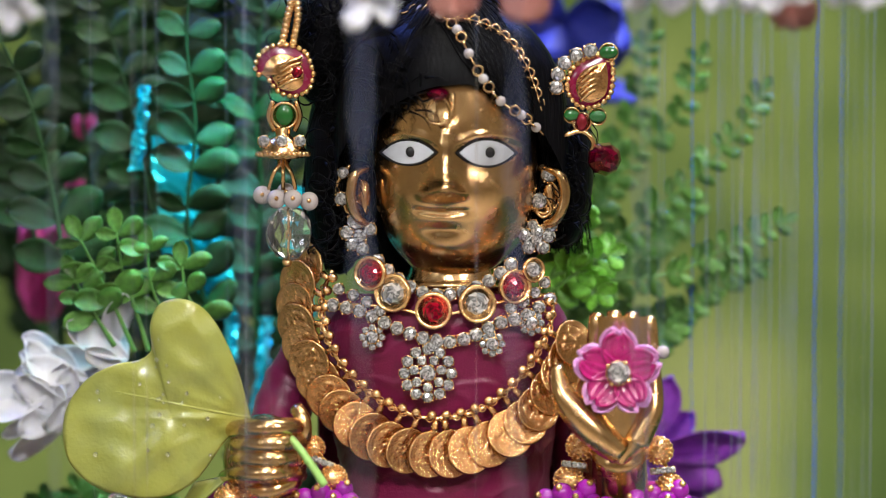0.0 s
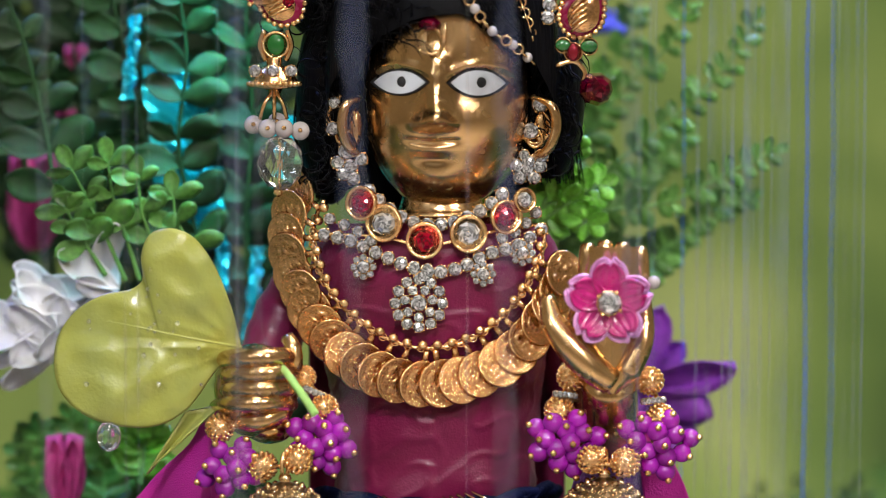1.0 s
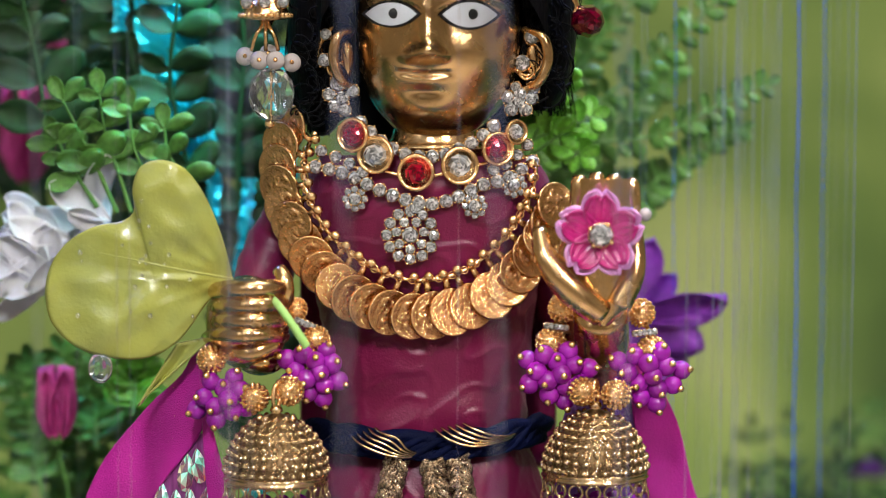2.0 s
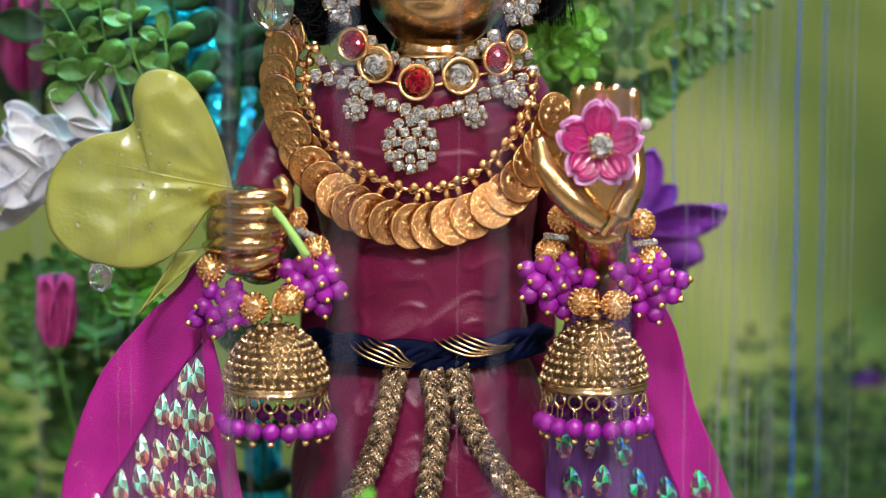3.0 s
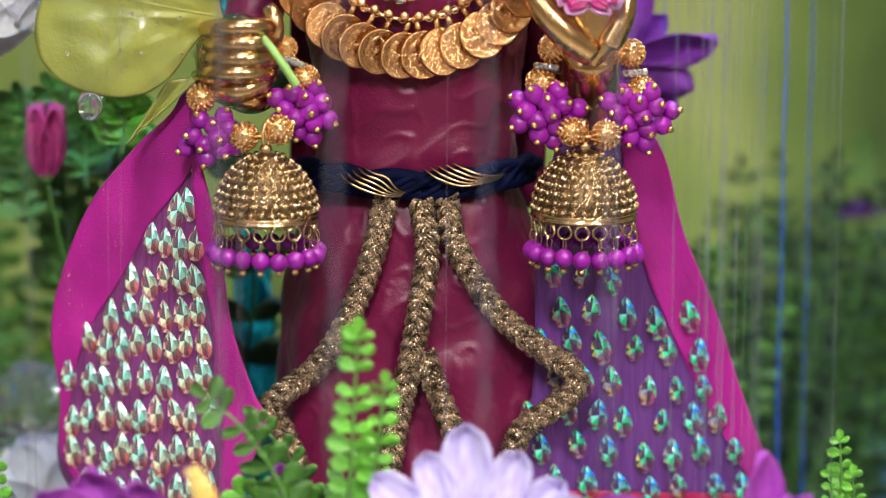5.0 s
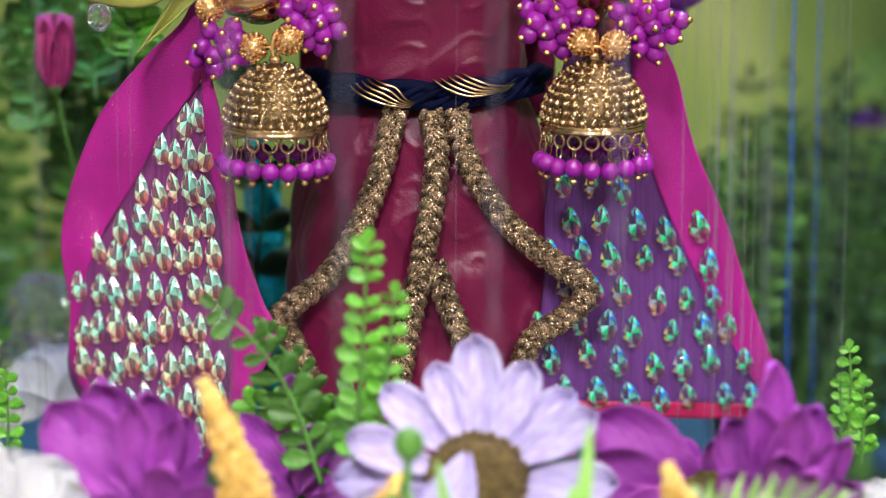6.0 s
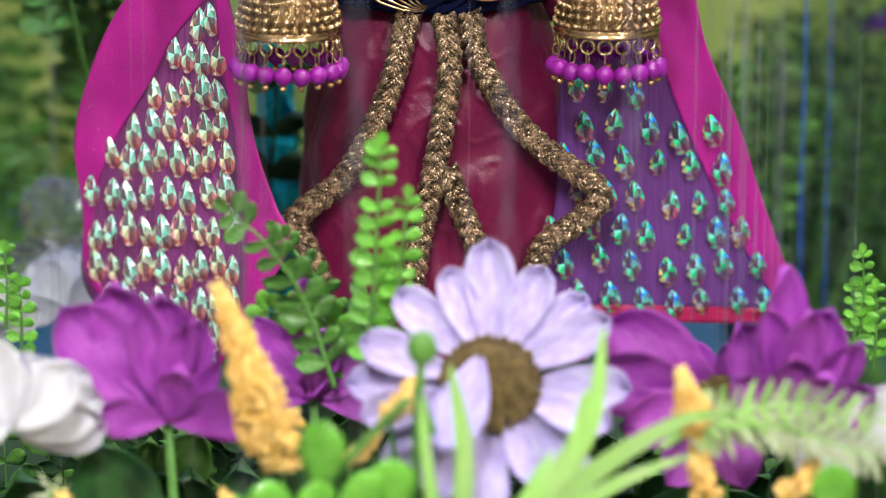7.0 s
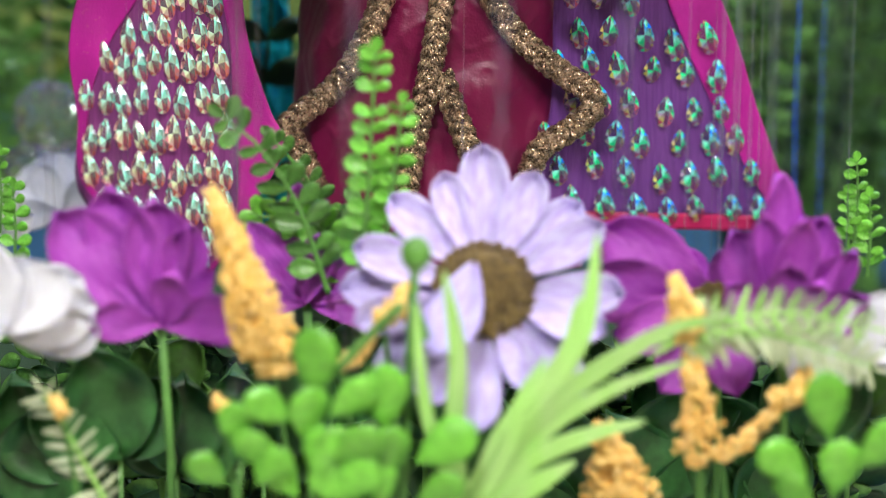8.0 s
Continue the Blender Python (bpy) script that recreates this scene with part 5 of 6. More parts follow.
PETAL_LILAC = blade_mesh("lilac_petal", LILAC, 0.42, 0.2, 0.06, 0.5, 0.66, 0.05, notch=0.09, nu=8, nv=12)
PETAL_MAUVE = blade_mesh("mauve_petal", MAUVE, 0.52, 0.2, 0.1, 0.62, 0.64, 0.07, thick=0.005, nu=10, nv=14)
PETAL_MAUVE_SLIM = blade_mesh("mauve_slim_petal", MAUVE, 0.36, 0.16, -0.1, 0.7, 0.6, 0.09, thick=0.005, nu=8, nv=14)
PETAL_WHITE = blade_mesh("white_petal", WHITE_PETAL, 0.46, 0.25, -0.1, 0.6, 0.6, 0.04, nu=8, nv=12)
PETAL_WHITE_BROAD = blade_mesh("white_broad_petal", WHITE_PETAL, 0.72, 0.12, -0.08, 0.5, 0.6, 0.02, thick=0.006, nu=8, nv=12)
PETAL_VIOLET = blade_mesh("violet_petal", VIOLET, 0.46, 0.2, 0.1, 0.6, 0.6, 0.05)
PETAL_PINK = blade_mesh("pink_petal", PINK, 0.38, 0.4, 0.16, 0.7, 0.42, 0.03, nu=8, nv=12)
PETAL_BLUE = blade_mesh("blue_petal", BLUE_PETAL, 0.7, 0.3, 0.1, 0.6, 0.6, 0.05)
PETAL_PEACH = blade_mesh("peach_petal", PEACH, 0.75, 0.5, 0.1, 0.6, 0.55, 0.03)
LEAF_ROUND_DARK = blade_mesh("round_leaf", LEAF_DARK, 0.66, 0.25, 0.1, 0.6, 0.55, 0.02)
LEAF_SMALL_DARK = blade_mesh("narrow_leaf", LEAF_DARK, 0.42, 0.2, 0.12, 0.7, 0.5, 0.02)
PETAL_PALE = blade_mesh("pale_petal", PALE_GREEN, 0.7, 0.3, -0.1, 0.5, 0.6, 0.03)
LEAF_ROUND_MID = blade_mesh("round_leaf", LEAF_MID, 0.6, 0.25, 0.1, 0.6, 0.58, 0.02)
LEAF_ROUND_BRIGHT = blade_mesh("round_leaf", LEAF_BRIGHT, 0.72, 0.2, 0.1, 0.6, 0.6, 0.02)
LEAF_FLESHY = blade_mesh("fleshy_leaf", LEAF_BRIGHT, 0.64, -0.1, 0.12, 0.55, 0.64, 0.0, thick=0.03, nu=8, nv=10)
LEAF_BIG = blade_mesh("broad_leaf", LEAF_MID, 0.78, 0.2, 0.2, 0.6, 0.48, 0.05, fold=0.08, nu=10, nv=14)
LEAF_BIG_DARK = blade_mesh("broad_leaf", LEAF_MID_DARK, 0.78, 0.2, 0.2, 0.6, 0.48, 0.05, fold=0.08, nu=10, nv=14)
SPIKE = blade_mesh("needle_leaf", BLADE, 0.16, 0.1, 0.1, 0.8, 0.35, thick=0.03, nu=2, nv=5)
SPIKE_WHITE = blade_mesh("pale_needle", PALE_NEEDLE, 0.2, 0.1, 0.1, 0.8, 0.35, thick=0.03, nu=2, nv=5)


def plant(name, label, category, u, v, y, group="", kind=""):
    return thing(name, at(u, v, y), label, category, group, kind)


def turned(place, dirn, yaw=0.0, scale=1.0, x_to=(1, 0, 0)):
    return aim(place, dirn, x_to, scale) @ pose(0, 0, 0, 0, 0, yaw)


def front(u, v, y, a, lean, size, roll=0.0):
    """A pose at u, v for a petal or leaf that points a radians from upright and shows its face to the front."""
    d = Vector((math.sin(a), -lean, math.cos(a)))
    return aim(at(u, v, y), d, Vector((math.cos(a), 0, -math.sin(a))), size * Q * (1.2 + y) / 1.2) @ pose(0, 0, 0, 0, 0, roll)


def sprig(parent, pts, leaf, size, n, r=3.0, spread=0.9, mat=STEM, start=0.12, paired=True, top=True, face=0.5):
    """A stem with leaves in pairs along it."""
    line = path(pts, 40)
    part("stem", tube(line, lambda t: Q * r * (1.0 - 0.6 * t), 6), LEAF_DARK if leaf == LEAF_ROUND_DARK else mat, parent)
    for i in range(n):
        t = start + (1 - start) * i / max(1, n - 1)
        k = min(39, round(40 * t))
        p, d = line[k], (line[k + 1] - line[max(k - 1, 0)]).normalized()
        side = d.cross(FRONT).normalized()
        for sgn in ((-1, 1) if paired else ((-1) ** i,)):
            dirn = side * sgn * spread + d * rnd.uniform(.25, .6) + FRONT * rnd.uniform(-.25, .45)
            sc = size * Q * rnd.uniform(.78, 1.15) * (1 - 0.35 * t)
            piece("leaf", leaf, turned(p, dirn, rnd.uniform(-35, 35), sc, Vector((rnd.uniform(-.3, .3), 0, 0)) + d * face), parent)
    if top:
        piece("leaf", leaf, turned(line[-1], line[-1] - line[-4], 0, size * Q * 0.6), parent)


# the yellow heart-shaped leaf held in the fist
heart_leaf = plant("heart_leaf", "broad yellow heart-shaped leaf held in the fist", "leaf", 460, 800, -.03)
rim_pts = ((440, 738), (424, 672), (396, 600), (358, 545), (315, 527), (278, 538), (262, 575), (264, 618), (245, 634), (200, 642), (150, 668), (116, 712), (106, 762), (118, 815), (160, 856), (220, 876), (290, 876), (345, 845), (395, 780))
rim = spline([Vector((u, v, 0)) for u, v in rim_pts + rim_pts[:1]], 120)
mid_pt = Vector((300, 735, 0))


def heart(s, t):
    e = rim[round(s * 120) % 120 if s < 1 else 0]
    q = mid_pt.lerp(e, 1 - t)
    d = q - Vector((440, 738, 0))
    vein = 0.0005 * abs(math.sin(9 * math.atan2(d.y, -d.x))) * min(1, d.length / 60)
    crease = abs(d.y * 0.99 - d.x * 0.1) / 150
    y = -0.03 + 0.006 * (1 - t) ** 2 - 0.006 * min(1, crease) + vein + 0.0012 * noise.noise(Vector((q.x / 45, q.y / 45, 3))) - 0.000012 * (q.x - 440) * 0.3
    return at(q.x, q.y, y)


bm = sheet(heart, 120, 26, True)
bm.normal_update()
bmesh.ops.solidify(bm, geom=bm.faces[:], thickness=0.0006)
for f in bm.faces:
    f.smooth = True
part("leaf_blade", bm, LEAF_YELLOW, heart_leaf)
part("midrib", tube(path(((440, 738, -.0315), (350, 722, -.0368), (250, 700, -.036), (200, 690, -.034)), 20), lambda t: Q * (2.6 - 2 * t), 6), LEAF_YELLOW, heart_leaf)
part("leaf_tail", slab(lambda s, t: at(335 + 40 * (1 - t) - 60 * t + (s - 0.5) * 70 * (1 - t * 0.8), 850 + 110 * t - 12 * s, -0.024 + 0.003 * math.sin(3 * s)), 8, 12, 0.0006), LEAF_YELLOW, heart_leaf, "narrow folded lobe of the leaf")
part("stalk", tube(path(((500, 760, -.03), (525, 790, -.041), (548, 822, -.043), (572, 858, -.043)), 20), lambda t: Q * (6 + 1.5 * t), 8), BLADE, heart_leaf, "cut green stalk")
whole("water_drop", ball(at(203, 893, -.028), 1, 18, squash=(22 * Q, 20 * Q, 28 * Q)), GLASS, "clear water drop hanging from the leaf", "water drop", origin=at(203, 893, -.028))

for i in range(24):
    e = rim[rnd.randrange(120)]
    q = mid_pt.lerp(e, rnd.uniform(.1, .93))
    r = rnd.uniform(1.8, 4.5)
    c = at(q.x, q.y, -0.0335 + 0.004 * ((q - mid_pt).length / 170) ** 2)
    whole("droplet", ball(c, r * Q, 8, squash=(1, 0.6, 1.1)), GLASS, "small clear water droplet on the yellow leaf", "water drop", "droplets on the leaf", origin=c)

# white blossom behind the leaf
white = plant("white_blossom", "wet white blossom behind the yellow leaf", "flower", 170, 760, .0, "white flowers")
for i in range(34):
    cu, cv = ((115, 735), (205, 625), (140, 655), (90, 700))[i % 4]
    piece("petal", PETAL_WHITE, front(cu + rnd.uniform(-22, 22), cv + rnd.uniform(-10, 34), .03 - 0.0004 * i, rnd.uniform(-2.3, 0.6), rnd.uniform(-.3, .3), rnd.uniform(75, 130), rnd.uniform(-50, 50)), white)

# dark vines and bright sprigs behind the statue
for k, pts in enumerate((
    ((380, 620), (352, 500), (330, 380), (345, 230), (330, 60), (345, -60)), ((300, 640), (290, 480), (262, 340), (230, 180), (190, 40), (170, -60)),
    ((440, 640), (415, 520), (395, 380), (400, 220), (420, 90), (410, -60)), ((210, 620), (180, 420), (150, 250), (140, 90), (120, -50)),
    ((120, 520), (90, 330), (50, 170), (0, 60)), ((480, 760), (455, 640), (450, 500), (462, 330), (450, 160), (470, 0)),
    ((60, 420), (30, 260), (-20, 150)), ((480, 900), (470, 780), (440, 640)), ((505, 1600), (480, 1400), (495, 1200), (470, 1000)))):
    vine = plant("leafy_vine", "dark green artificial vine with small round leaves", "vine", pts[0][0], pts[0][1], .05, "leafy vines")
    sprig(vine, [(u, v, 0.035 + 0.012 * (k % 4)) for u, v in pts], LEAF_ROUND_DARK, 96, 11 if len(pts) > 4 else 7, 6)
for k, (u, v) in enumerate(((330, 700), (230, 640), (420, 700), (120, 620), (280, 500), (380, 420), (170, 420), (470, 560), (60, 500), (220, 300), (340, 260), (440, 300))):
    back = plant("leafy_vine", "dense dark green vines hung behind", "vine", u, v, .13, "leafy vines")
    for j in range(3):
        w = rnd.uniform(-60, 60)
        sprig(back, [(u + w * .3, v, .13 + .01 * j), (u + w, v - 180, .13 + .01 * j), (u + w * 1.3, v - 360, .13 + .01 * j)], LEAF_ROUND_DARK, 110, 7, 6)
for pts in (((235, 620), (200, 540), (165, 470), (140, 420)), ((260, 620), (235, 540), (215, 480), (205, 410)), ((290, 640), (285, 560), (265, 500), (258, 440)), ((330, 640), (345, 560), (325, 510), (320, 470)), ((200, 610), (150, 530), (130, 490))):
    sp = plant("green_sprig", "bright green sprig with fleshy round leaves", "sprig", pts[0][0], pts[0][1], .016, "green sprigs")
    sprig(sp, [(u, v, 0.016) for u, v in pts], LEAF_ROUND_MID, 80, 3, 5, start=0.45)

# ferns to the side of the raised hand
for k, pts in enumerate((
    ((960, 520), (1060, 500), (1200, 480), (1300, 430), (1385, 390)), ((980, 500), (1080, 430), (1200, 340), (1300, 240), (1350, 160)), ((1120, 620), (1200, 560), (1270, 500), (1340, 470)),
    ((960, 480), (1030, 400), (1120, 280), (1200, 200), (1240, 100)), ((980, 540), (1060, 560), (1150, 570), (1210, 560)), ((1000, 470), (1040, 330), (1120, 200), (1150, 60)),
    ((1020, 520), (1090, 470), (1170, 420), (1230, 360)))):
    fern = plant("fern", "green artificial fern spray behind the statue", "fern", pts[0][0], pts[0][1], .05, "ferns")
    sprig(fern, [(u, v, 0.045 + 0.008 * k) for u, v in pts], LEAF_ROUND_MID, 52, 15, 4.5, 0.8)
for pts in (((960, 520), (1000, 440), (1030, 370)), ((970, 520), (1040, 470), (1080, 450)), ((960, 500), (1010, 480), (1060, 520))):
    sp = plant("green_sprig", "bright green sprig with fleshy round leaves", "sprig", pts[0][0], pts[0][1], .02, "green sprigs")
    sprig(sp, [(u, v, 0.022) for u, v in pts], LEAF_ROUND_BRIGHT, 58, 6, 5)

# teal foil ribbons glinting through the leaves
for u0, v0, u1, v1, w in ((305, 240, 335, 560, 80), (360, 300, 380, 560, 46), (475, 1040, 500, 1680, 48), (255, 150, 240, 300, 22), (520, 330, 540, 560, 40), (470, 560, 450, 740, 22), (395, 420, 410, 640, 24), (505, 1150, 530, 1600, 40)):
    foil = bmesh.new()
    n = 16
    vs = []
    for j in range(n + 1):
        t = j / n
        vs.append([foil.verts.new(at(u0 + (u1 - u0) * t + (s - 0.5) * w + rnd.uniform(-5, 5), v0 + (v1 - v0) * t, (0.044 if v1 < 800 else 0.052) + rnd.uniform(-.0012, .0012))) for s in (0, .33, .66, 1)])
    for a, b in zip(vs, vs[1:]):
        for i in range(3):
            foil.faces.new((a[i], a[i + 1], b[i + 1], b[i]))
    foil.normal_update()
    bmesh.ops.solidify(foil, geom=foil.faces[:], thickness=0.0004)
    whole("foil_ribbon", foil, TEAL_FOIL, "crumpled shiny teal foil ribbon hung among vines", "ribbon", "foil ribbons", origin=at(u1, v1, .085))


def bud(u, v, y, h, n=6):
    ob = plant("pink_bud", "pink artificial lily bud hanging among the leaves", "flower bud", u, v, y, "pink buds")
    for k in range(n):
        a = math.tau * k / n
        piece("petal", PETAL_PINK, aim(at(u, v + h * 0.5, y) + Vector((math.cos(a), math.sin(a), 0)) * 8 * Q, Vector((math.cos(a) * 0.16, math.sin(a) * 0.16, 1)), Vector((-math.sin(a), math.cos(a), 0)), h * Q), ob)
    part("calyx", ball(at(u, v + h * 0.5, y), 14 * Q, 10), STEM, ob)
    part("stem", tube(path(((u, v + h * 0.5, y), (u + 12, v + h * 0.5 + 60, y + .004), (u + 40, v + h + 120, y + .01)), 10), 4 * Q, 6), STEM, ob)


bud(75, 470, .09, 190)
bud(118, 350, .1, 120)
bud(124, 950, .03, 135)
bud(150, 230, .11, 60)

# violet flower behind the raised hand
violet = plant("violet_flower", "large violet artificial flower behind the raised hand", "flower", 1160, 840, .05)
for a, l, d in ((0.35, 150, .05), (0.9, 120, .055), (1.42, 185, .045), (1.62, 150, .05), (1.95, 155, .048), (2.3, 150, .052), (2.7, 165, .05), (0.0, 100, .056), (3.1, 110, .05)):
    piece("petal", PETAL_VIOLET, turned(at(1140, 800, d), (math.sin(a), -0.15, math.cos(a)), rnd.uniform(-20, 20), l * Q * 1.04), violet)

# planting beside and behind the statue
def bush(u, v, y, h, n, leaf, size, label):
    ob = plant("leafy_bush", label, "bush", u, v, y, "bushes")
    for k in range(n):
        du = rnd.uniform(-1, 1)
        sprig(ob, [(u + du * 20, v, y + rnd.uniform(-.02, .02)), (u + du * h * 0.22, v - h * 0.5, y), (u + du * h * 0.34 + rnd.uniform(-20, 20), v - h * rnd.uniform(.75, 1.05), y)], leaf, size, 9, 4, 0.8, start=0.15)
    return ob


for u, v, y, h, n in ((1440, 1680, .3, 520, 6), (1540, 1700, .34, 560, 6), (1490, 1640, .22, 330, 4), (1400, 1750, .2, 300, 4), (1580, 1480, .3, 500, 5)):
    bush(u, v, y, h, n - 1, LEAF_ROUND_MID if n > 4 else LEAF_ROUND_DARK, 66, "green leafy bush behind the statue")
for u, v, y, h, n in ((40, 1420, .12, 420, 5), (150, 1250, .07, 330, 5), (-20, 1650, .16, 450, 4), (200, 1040, .05, 200, 4), (110, 1120, .05, 260, 4), (60, 1600, .1, 300, 4), (250, 980, .03, 160, 3), (500, 1700, .06, 420, 5)):
    bush(u, v, y, h, n, LEAF_ROUND_BRIGHT if y < .04 else LEAF_ROUND_MID, 62, "green leafy bush beside the statue")
for u, v, y, h, n in ((1445, 1700, .14, 640, 9), (1520, 1720, .16, 720, 9), (1595, 1700, .15, 640, 9), (1400, 1720, .17, 330, 6), (1345, 1600, .1, 440, 3), (1480, 1700, .18, 480, 8), (1560, 1700, .19, 560, 8)):
    bush(u, v, y, h, n, LEAF_SMALL_DARK if n > 3 else LEAF_ROUND_MID, 64 if n > 3 else 46, "dark green bush of small narrow leaves")
for u, v, y, r in ((95, 1345, .12, 75), (1580, 1060, .2, 48)):
    ob = plant("pale_flower", "pale flower blurred among the bushes", "flower", u, v, y)
    for i in range(20):
        a, b = rnd.uniform(0, 6.28), rnd.uniform(-.3, 1)
        piece("petal", PETAL_PALE if u < 500 else PETAL_VIOLET, turned(at(u, v + r * .3, y), (math.cos(a), math.sin(a) - .3, b + .4), rnd.uniform(-40, 40), r * Q * 1.1), ob)
whole("blue_cloth", slab(lambda s, t: Vector((-1.0 + 2.0 * s, 0.42 + 0.3 * t, 0.012 + 0.008 * math.sin(9 * s + 4 * t) + 0.006 * math.sin(23 * s))), 60, 16, 0.002), BLUE_CLOTH, "crumpled blue cloth laid behind the bushes", "cloth")

# clear crinkled wrap at the edge of the bed
for cu, cv, y, r in ((95, 1410, .05, 70), (70, 1500, .05, 60), (140, 1480, .055, 50)):
    wrap = bmesh.new()
    made = bmesh.ops.create_icosphere(wrap, subdivisions=3, radius=1, matrix=Matrix.Translation(at(cu, cv, y)) @ Matrix.Diagonal((r * Q, r * Q * 0.6, r * Q, 1)))
    for v in made["verts"]:
        v.co += Vector((rnd.uniform(-1, 1), rnd.uniform(-1, 1), rnd.uniform(-1, 1))) * 9 * Q
    whole("clear_wrap", wrap, GLASS, "crinkled clear plastic wrap among the leaves", "plastic wrap", "plastic wraps", origin=at(cu, cv, y))

whole("blue_sheet", slab(lambda s, t: Vector((-0.35 + 0.7 * s, -0.2 + 0.2 * t, 0.016 + 0.004 * math.sin(19 * s + 6 * t) + 0.003 * math.sin(31 * t))), 50, 16, 0.002), BLUE_CLOTH, "blue cloth under the front flowers", "cloth")

# ---- the flower bed in front ----
def daisy(u, v, y, size, tilt):
    ob = plant("lilac_daisy", "large lilac daisy with a brown seed disc", "flower", u, v, y)
    face = Vector((0.05, -math.cos(tilt), math.sin(tilt))).normalized()
    right = Vector((1, 0, 0))
    up = face.cross(right)
    c = at(u, v, y)
    for ringn, n, l, back in ((0, 8, 1.14, 0.2), (1, 8, 1.0, 0.06)):
        for k in range(n):
            a = math.tau * (k + 0.5 * ringn + rnd.uniform(-0.186, .12)) / n
            d = right * math.sin(a) + up * math.cos(a)
            bend = face * (0.2 - back + rnd.uniform(-0.14, .12))
            x = face.cross(d)
            m = aim(c + d * 55 * Q - face * back * 0.004, d + bend, -x, size * Q * l * rnd.uniform(.9, 1.06))
            piece("petal", PETAL_LILAC, m, ob)
    bits = []
    for k in range(260):
        rr = math.sqrt((k + .5) / 260) * 84
        a = k * 2.39996
        p = c + (right * math.cos(a) + up * math.sin(a)) * rr * Q + face * (14 + 10 * math.cos(rr / 78 * 1.6)) * Q
        bits.append((p, rnd.uniform(4, 6.5) * Q, 1.4))
    speck_part("seed_disc", bits, BROWN, ob, "brown seed disc of tiny florets")
    part("disc_base", ball(c, 1, 16, squash=(76 * Q, 18 * Q, 70 * Q)), BROWN, ob)
    for a, l, o in ((-0.3, 225, -16),):
        d = face * 0.4 - up * 0.9 + right * a
        piece("petal", PETAL_LILAC, aim(c + face * 34 * Q + up * 40 * Q + right * o * Q, d, right * -1, l * Q), ob)
    part("stem", tube([c, c - up * 120 * Q + Vector((0, .01, 0)), Vector((c.x, c.y + .01, 0.0))], 8 * Q, 6), STEM, ob)
    return ob


daisy(884, 1716, -0.122, 166, 0.62)


def cosmos(u, v, y, petals, label, disc=False):
    ob = plant("purple_flower", label, "flower", u, v, y, "purple flowers")
    c = at(u, v, y)
    for a, l, fwd, slim, yaw in petals:
        piece("petal", PETAL_MAUVE_SLIM if slim else PETAL_MAUVE, front(u + rnd.uniform(-10, 10), v, y + rnd.uniform(-.004, .004) - 0.006 * fwd, a, fwd, l, yaw), ob)
    if disc:
        bits = []
        for k in range(120):
            rr, a = math.sqrt((k + .5) / 120) * 48, k * 2.39996
            bits.append((c + Vector((rr * Q * math.cos(a), -0.004 - 0.002 * math.cos(rr / 40), rr * Q * 0.7 * math.sin(a) + 0.003)), 5.5 * Q, 1))
        speck_part("seed_disc", bits, BROWN, ob, "dark seed disc")
    part("stem", tube([c, c + Vector((0.002, 0.006, -0.04)), Vector((c.x, c.y + .01, 0.0))], 8 * Q, 6), STEM, ob)


cosmos(292, 1775, -0.12, ((-0.72, 285, .05, 0, 12), (-0.36, 275, .0, 0, -14), (-0.02, 245, .1, 0, 10), (0.3, 200, .0, 0, 25), (0.75, 150, .1, 1, -20), (1.25, 205, .6, 0, 8), (-1.35, 150, .5, 0, 0), (0.2, 150, .7, 0, -10)), "purple artificial blossom in the flower bed")
cosmos(560, 1740, -0.085, ((0.9, 170, .2, 0, 0), (-0.6, 190, .0, 1, 20), (0.2, 140, .1, 0, 0), (1.5, 150, .3, 0, 0), (-1.3, 140, .3, 0, 0), (-0.15, 230, -.1, 1, 35)), "purple artificial blossom half hidden by leaves")
cosmos(1312, 1735, -0.1, ((-0.95, 270, .05, 0, 6), (-1.3, 260, .2, 0, -8), (-0.55, 130, .0, 0, 20), (-1.75, 200, .4, 0, 0), (-2.5, 190, .5, 0, 0), (2.9, 170, .6, 0, 0), (0.0, 120, .1, 1, 0)), "purple artificial blossom with a dark seed disc", True)
cosmos(1436, 1775, -0.115, ((-0.42, 215, .05, 0, 14), (-0.14, 235, .0, 1, -18), (0.1, 240, .1, 1, 16), (0.32, 235, .05, 0, -16), (0.6, 215, .1, 1, 10), (-0.12, 300, -.1, 1, 40), (1.1, 180, .3, 0, 0), (0.0, 170, .5, 0, 0), (-0.8, 150, .3, 0, 0), (0.45, 150, .6, 0, 0)), "purple artificial blossom with upright petals")
for u, v, r, y in ((5, 1715, 135, -0.145), (1600, 1760, 120, -0.12), (110, 1530, 90, .02), (-40, 1560, 80, -.01)):
    ob = plant("white_flower", "large white artificial bloom in the flower bed", "flower", u, v, y, "white flowers")
    for i in range(14):
        piece("petal", PETAL_WHITE_BROAD, front(u, v + r * .5, y + 0.001 * i, -1.6 + 3.2 * ((i * 0.382) % 1), rnd.uniform(-.6, 0.0), r * rnd.uniform(1.0, 1.35), rnd.uniform(-20, 20)), ob)


